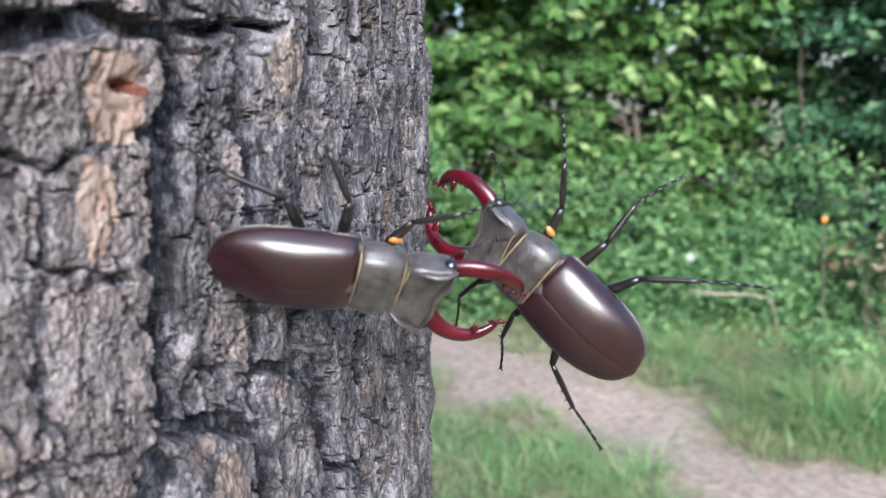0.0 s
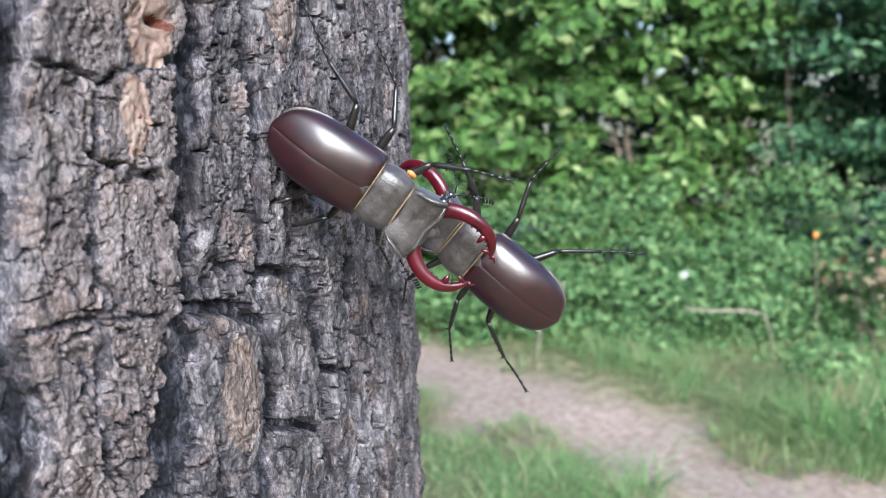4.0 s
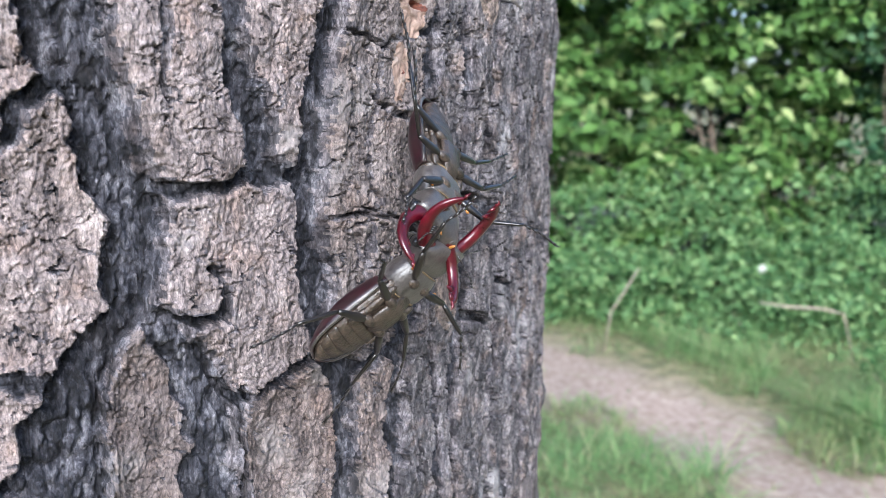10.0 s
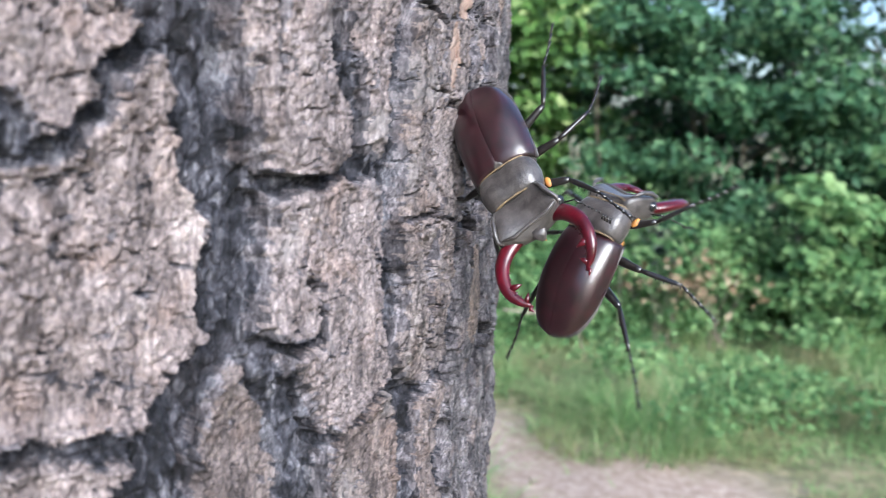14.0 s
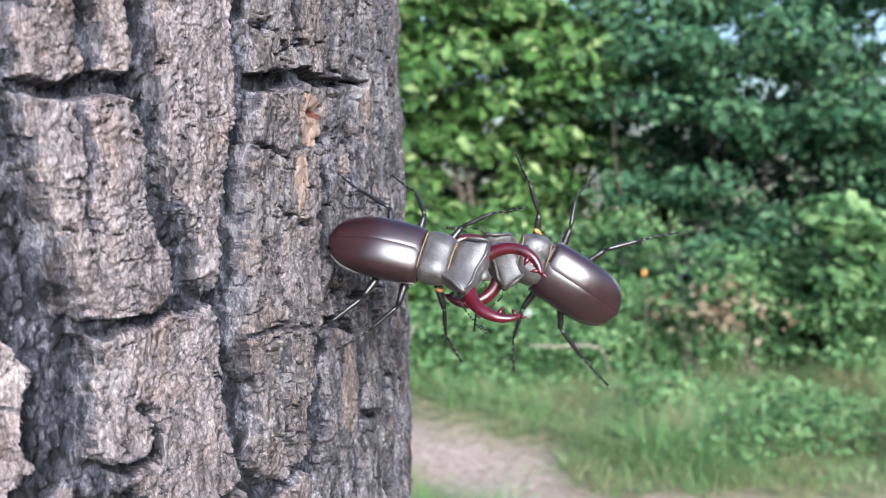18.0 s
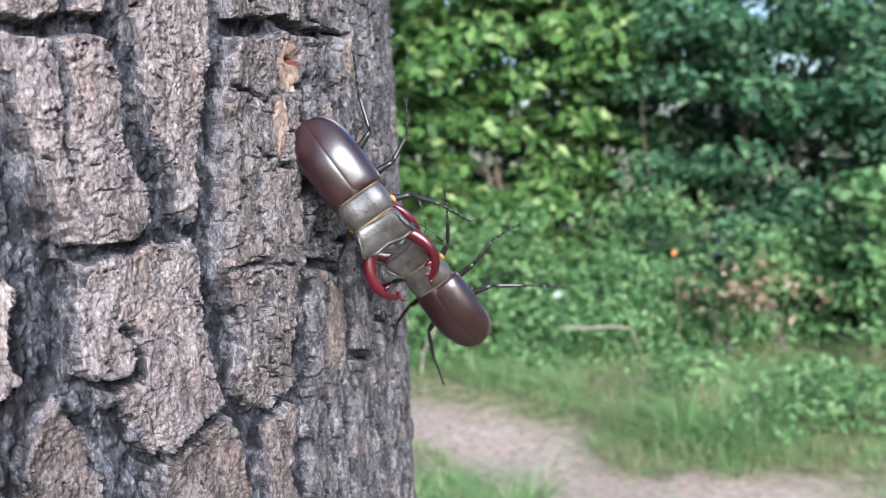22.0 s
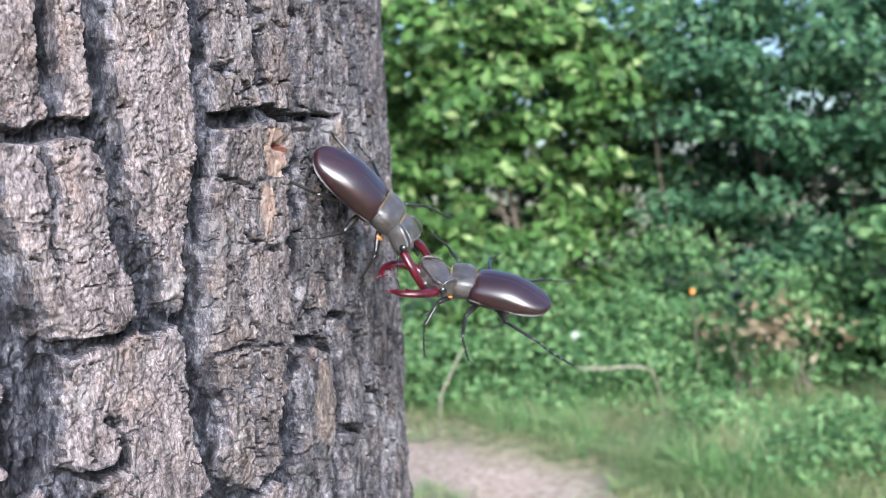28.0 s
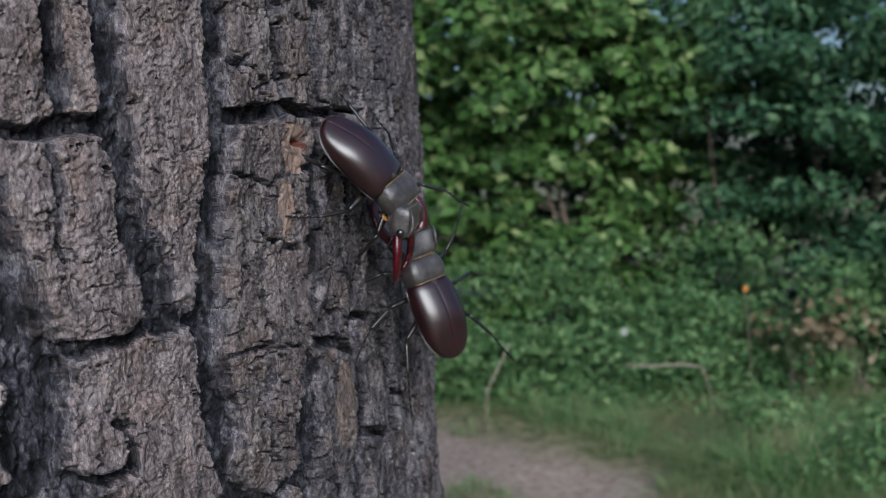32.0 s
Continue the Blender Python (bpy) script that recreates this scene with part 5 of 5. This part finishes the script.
def build_background():
    rng = np.random.RandomState(11)
    lime = "tall hedge shrub with yellow-green leaves beside the track"
    blue = "dense dark bluish-green hedge shrub"
    # the tall hedge, front row
    for i, (x, y, h, w) in enumerate(((-0.6, 5.75, 2.7, 1.3), (-0.1, 6.0, 2.65, 1.2), (0.3, 5.65, 2.45, 1.3), (0.95, 5.75, 2.7, 1.3), (1.55, 5.7, 2.7, 1.2), (2.1, 5.9, 2.65, 1.2))):
        build_shrub(x, y, h, w, 5800, 0.112, LEAF_LIME, lime, 100 + i)
    for i, (x, y, h, w) in enumerate(((2.7, 5.45, 2.5, 1.2), (3.25, 5.05, 2.5, 1.2), (3.75, 4.7, 2.4, 1.2), (4.3, 4.4, 2.5, 1.3), (-1.5, 5.6, 2.5, 1.2))):
        build_shrub(x, y, h, w, 6000, 0.080, LEAF_BLUE, blue, 120 + i)
    # a second row behind, its leaf colour darkened for the shade in the gaps
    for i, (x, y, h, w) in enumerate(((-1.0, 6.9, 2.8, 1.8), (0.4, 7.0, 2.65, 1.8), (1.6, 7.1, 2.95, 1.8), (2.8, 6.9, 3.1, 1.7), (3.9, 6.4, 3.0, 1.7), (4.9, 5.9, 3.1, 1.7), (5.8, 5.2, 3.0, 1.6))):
        build_shrub(x, y, h, w, 5200, 0.10, LEAF_DARK, "leafy shrub behind the hedge, coloured dark as in deep shade", 140 + i)
    # unseen shrubs added to close the place, darken the beetles' gloss and cut fill light
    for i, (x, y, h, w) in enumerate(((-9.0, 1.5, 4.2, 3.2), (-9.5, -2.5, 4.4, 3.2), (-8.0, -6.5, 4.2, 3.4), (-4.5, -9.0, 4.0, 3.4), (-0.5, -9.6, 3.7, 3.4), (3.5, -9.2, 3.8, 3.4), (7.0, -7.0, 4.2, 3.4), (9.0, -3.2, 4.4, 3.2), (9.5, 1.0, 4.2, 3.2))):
        build_shrub(x, y, h, w, 2600, 0.30, LEAF_DARK, "unseen dark leafy shrub added to darken reflections and fill light", 220 + i)
    for i, (x, y, h, w) in enumerate(((3.45, 4.15, 1.05, 0.8), (4.0, 3.95, 1.15, 0.9), (4.5, 3.7, 1.1, 0.9))):
        build_shrub(x, y, h, w, 2300, 0.105, LEAF_GREEN, "broad-leaved mid-green bush beside the hedge", 180 + i, 0.05)
    # low plants at the hedge's foot
    for i in range(16):
        x = -0.7 + i * 0.31 + rng.uniform(-0.1, 0.1)
        near = i % 2
        build_shrub(x, 5.15 - 0.42 * near + rng.uniform(-0.12, 0.12) - max(0, x - 1.6) * 0.42, rng.uniform(0.65, 0.95) - 0.28 * near, 0.7, 1500, 0.055, LEAF_GREEN, "low green nettle-like plant at the hedge's foot", 160 + i, 0.03, "plant", "low_plant", 3)
    for i in range(14):
        x = -0.3 + i * 0.27 + rng.uniform(-0.12, 0.12)
        build_shrub(x, (TRACK_C + TRACK_HALF + rng.uniform(0.25, 0.95) - x * TRACK_NX) / TRACK_NY, rng.uniform(0.18, 0.34), 0.45, 520, 0.042, LEAF_GREEN, "small leafy weed in the grass", 200 + i, 0.02, "plant", "weed", 2)
    # dead fronds under the hedge
    for i, (x, y, tall, wide) in enumerate(((2.26, 4.0, 0.60, 0.34), (2.56, 3.95, 0.52, 0.40))):
        build_shrub(x, y, tall, wide, 70, 0.07, DRY, "dead straw-brown fern clump under the hedge", 31 + i, 0.36, "fern", "dead_fern", 6)
    ls = tagged(new("leaning_stick"), "pale dead stick leaning in the tall grass", "stick")
    ls.location = (0.57, 4.0, 0)
    part("stick_wood", tube([(-0.04, 0, -0.02), (-0.01, 0, 0.22), (0.06, 0.01, 0.34), (0.12, 0.02, 0.45)], [0.006, 0.006, 0.0055, 0.004], 8), PALE, ls)
    st = tagged(new("fallen_stick"), "pale bare stick lying among the grass", "stick")
    st.location = (1.33, 3.95, 0)
    part("stick_wood", tube([(-0.05, 0, 0.31), (0.10, 0.01, 0.29), (0.26, 0.0, 0.29), (0.37, 0.03, 0.26), (0.46, 0.05, -0.02)], [0.005, 0.007, 0.007, 0.006, 0.005], 8), PALE, st)
    fl = tagged(new("white_flower"), "small white flower head on a green stalk", "flower")
    fl.location = (1.278, 3.950, 0)
    part("stalk", tube([(0.02, 0, -0.02), (0.01, 0.01, 0.3), (0, 0, 0.47)], [0.003, 0.003, 0.002], 6), LEAF_GREEN, fl)
    part("petals", joined(*[ball((0.013 * math.cos(k * 1.05), 0.008 * math.sin(k * 1.7), 0.481 + 0.014 * math.sin(k * 1.05)), 0.010, 1, 0.7, 0.8, 8, 6) for k in range(6)]), WHITE, fl)
    fr = tagged(new("orange_berry"), "small orange berry on a thin stalk", "berry")
    fr.location = (1.997, 4.10, 0)
    part("stalk", tube([(0.05, 0.05, -0.02), (0.03, 0.03, 0.35), (0, 0, 0.63)], [0.004, 0.003, 0.002], 6), TWIG, fr)
    part("fruit", ball((0, 0, 0.642), 0.016, 1, 1, 1.1), ORANGE, fr)
    # grass on both sides of the track
    n = 90000
    gx, gy = rng.uniform(-1.2, 4.2, n), rng.uniform(1.8, 5.6, n)
    across = gx * TRACK_NX + gy * TRACK_NY - TRACK_C + 0.5 * fbm(gx * 2.5, gy * 2.5, 3, 8)
    # one lush tongue of grass grows across the track's far edge
    lush = ((gx - 1.62) / 0.52) ** 2 + ((gy - 2.92) / 0.40) ** 2 + 0.5 * fbm(gx * 5, gy * 5, 3, 18) < 1
    keep = (np.abs(across) > TRACK_HALF + 0.03) | (rng.uniform(0, 1, n) < 0.012) | lush
    keep &= ((gx - 1.5) / 2.75) ** 4 + ((gy - 3.8) / 2.1) ** 4 + 0.9 * fbm(gx * 1.7, gy * 1.7, 3, 33) < 1
    gx, gy, across, lush = gx[keep], gy[keep], across[keep], lush[keep]
    far = np.maximum(np.clip((across - TRACK_HALF) / 1.0, 0, 1), 1.25 * lush)
    # thin, bare places in it
    bare = fbm(gx * 3.1, gy * 3.1, 3, 27) + 0.25 * (across < TRACK_HALF + 0.35) > 0.27
    ok = ~bare | lush | (across < 0) | (rng.uniform(0, 1, len(gx)) < 0.10)
    gx, gy, across, lush, far = gx[ok], gy[ok], across[ok], lush[ok], far[ok]
    hgt = (0.055 + 0.085 * far + 0.05 * (across < 0)) * rng.uniform(0.5, 1.3, len(gx)) * (0.7 + 2.6 * np.maximum(0, fbm(gx * 2.4, gy * 2.4, 2, 5)))
    yaw, lean = rng.uniform(0, 6.283, len(gx)), rng.uniform(0.4, 2.1, len(gx))
    w = rng.uniform(0.0014, 0.0034, len(gx))
    ca, sa = np.cos(yaw), np.sin(yaw)
    z0 = np.zeros(len(gx)) - 0.02

    def at(f, off):
        out = lean * hgt * f ** 1.8
        return np.stack([gx + ca * out - sa * off, gy + sa * out + ca * off, z0 + hgt * f * (1 - 0.25 * lean * f)], 1)
    v = np.stack([at(0, w), at(0, -w), at(0.5, w * 0.9), at(0.5, -w * 0.9), at(0.85, w * 0.45), at(0.85, -w * 0.45), at(1.0, 0 * w)], 1).reshape(-1, 3)
    k = np.arange(len(gx))[:, None] * 7
    f = np.concatenate([k + [0, 1, 3], k + [0, 3, 2], k + [2, 3, 5], k + [2, 5, 4], k + [4, 5, 6]])
    me = bpy.data.meshes.new("grass")
    me.vertices.add(len(v))
    me.vertices.foreach_set("co", v.astype(np.float32).ravel())
    me.loops.add(f.size)
    me.loops.foreach_set("vertex_index", f.astype(np.int32).ravel())
    me.polygons.add(len(f))
    me.polygons.foreach_set("loop_start", np.arange(0, f.size, 3, dtype=np.int32))
    me.materials.append(GRASS)
    me.update(calc_edges=True)
    tagged(new("grass", me), "long green grass along both sides of the track", "grass", kind="stuff")


build_background()


def motions():
    key_jaws(BEETLE_A[4], [(0, 0, 0), (7, 0, 0), (7.5, 4, 26), (13, 4, 26), (13.6, 2, 20), (14.05, 2, 20), (14.3, 0, 0), (17, 0, 0), (18, 6, 10), (20, 6, 10), (23, 0, 0), (32, 0, 0)])
    key_jaws(BEETLE_B[4], [(0, -6, -6), (7, -6, -6), (7.5, 0, 12), (13, 0, 12), (14, 0, 0), (32, 0, 0)])
    key_beetle(BEETLE_A, ROWS_A, 4, 5, (0, 0, 0, 0, 0, -36))
    key_beetle(BEETLE_B, ROWS_B, 13, 6)


motions()
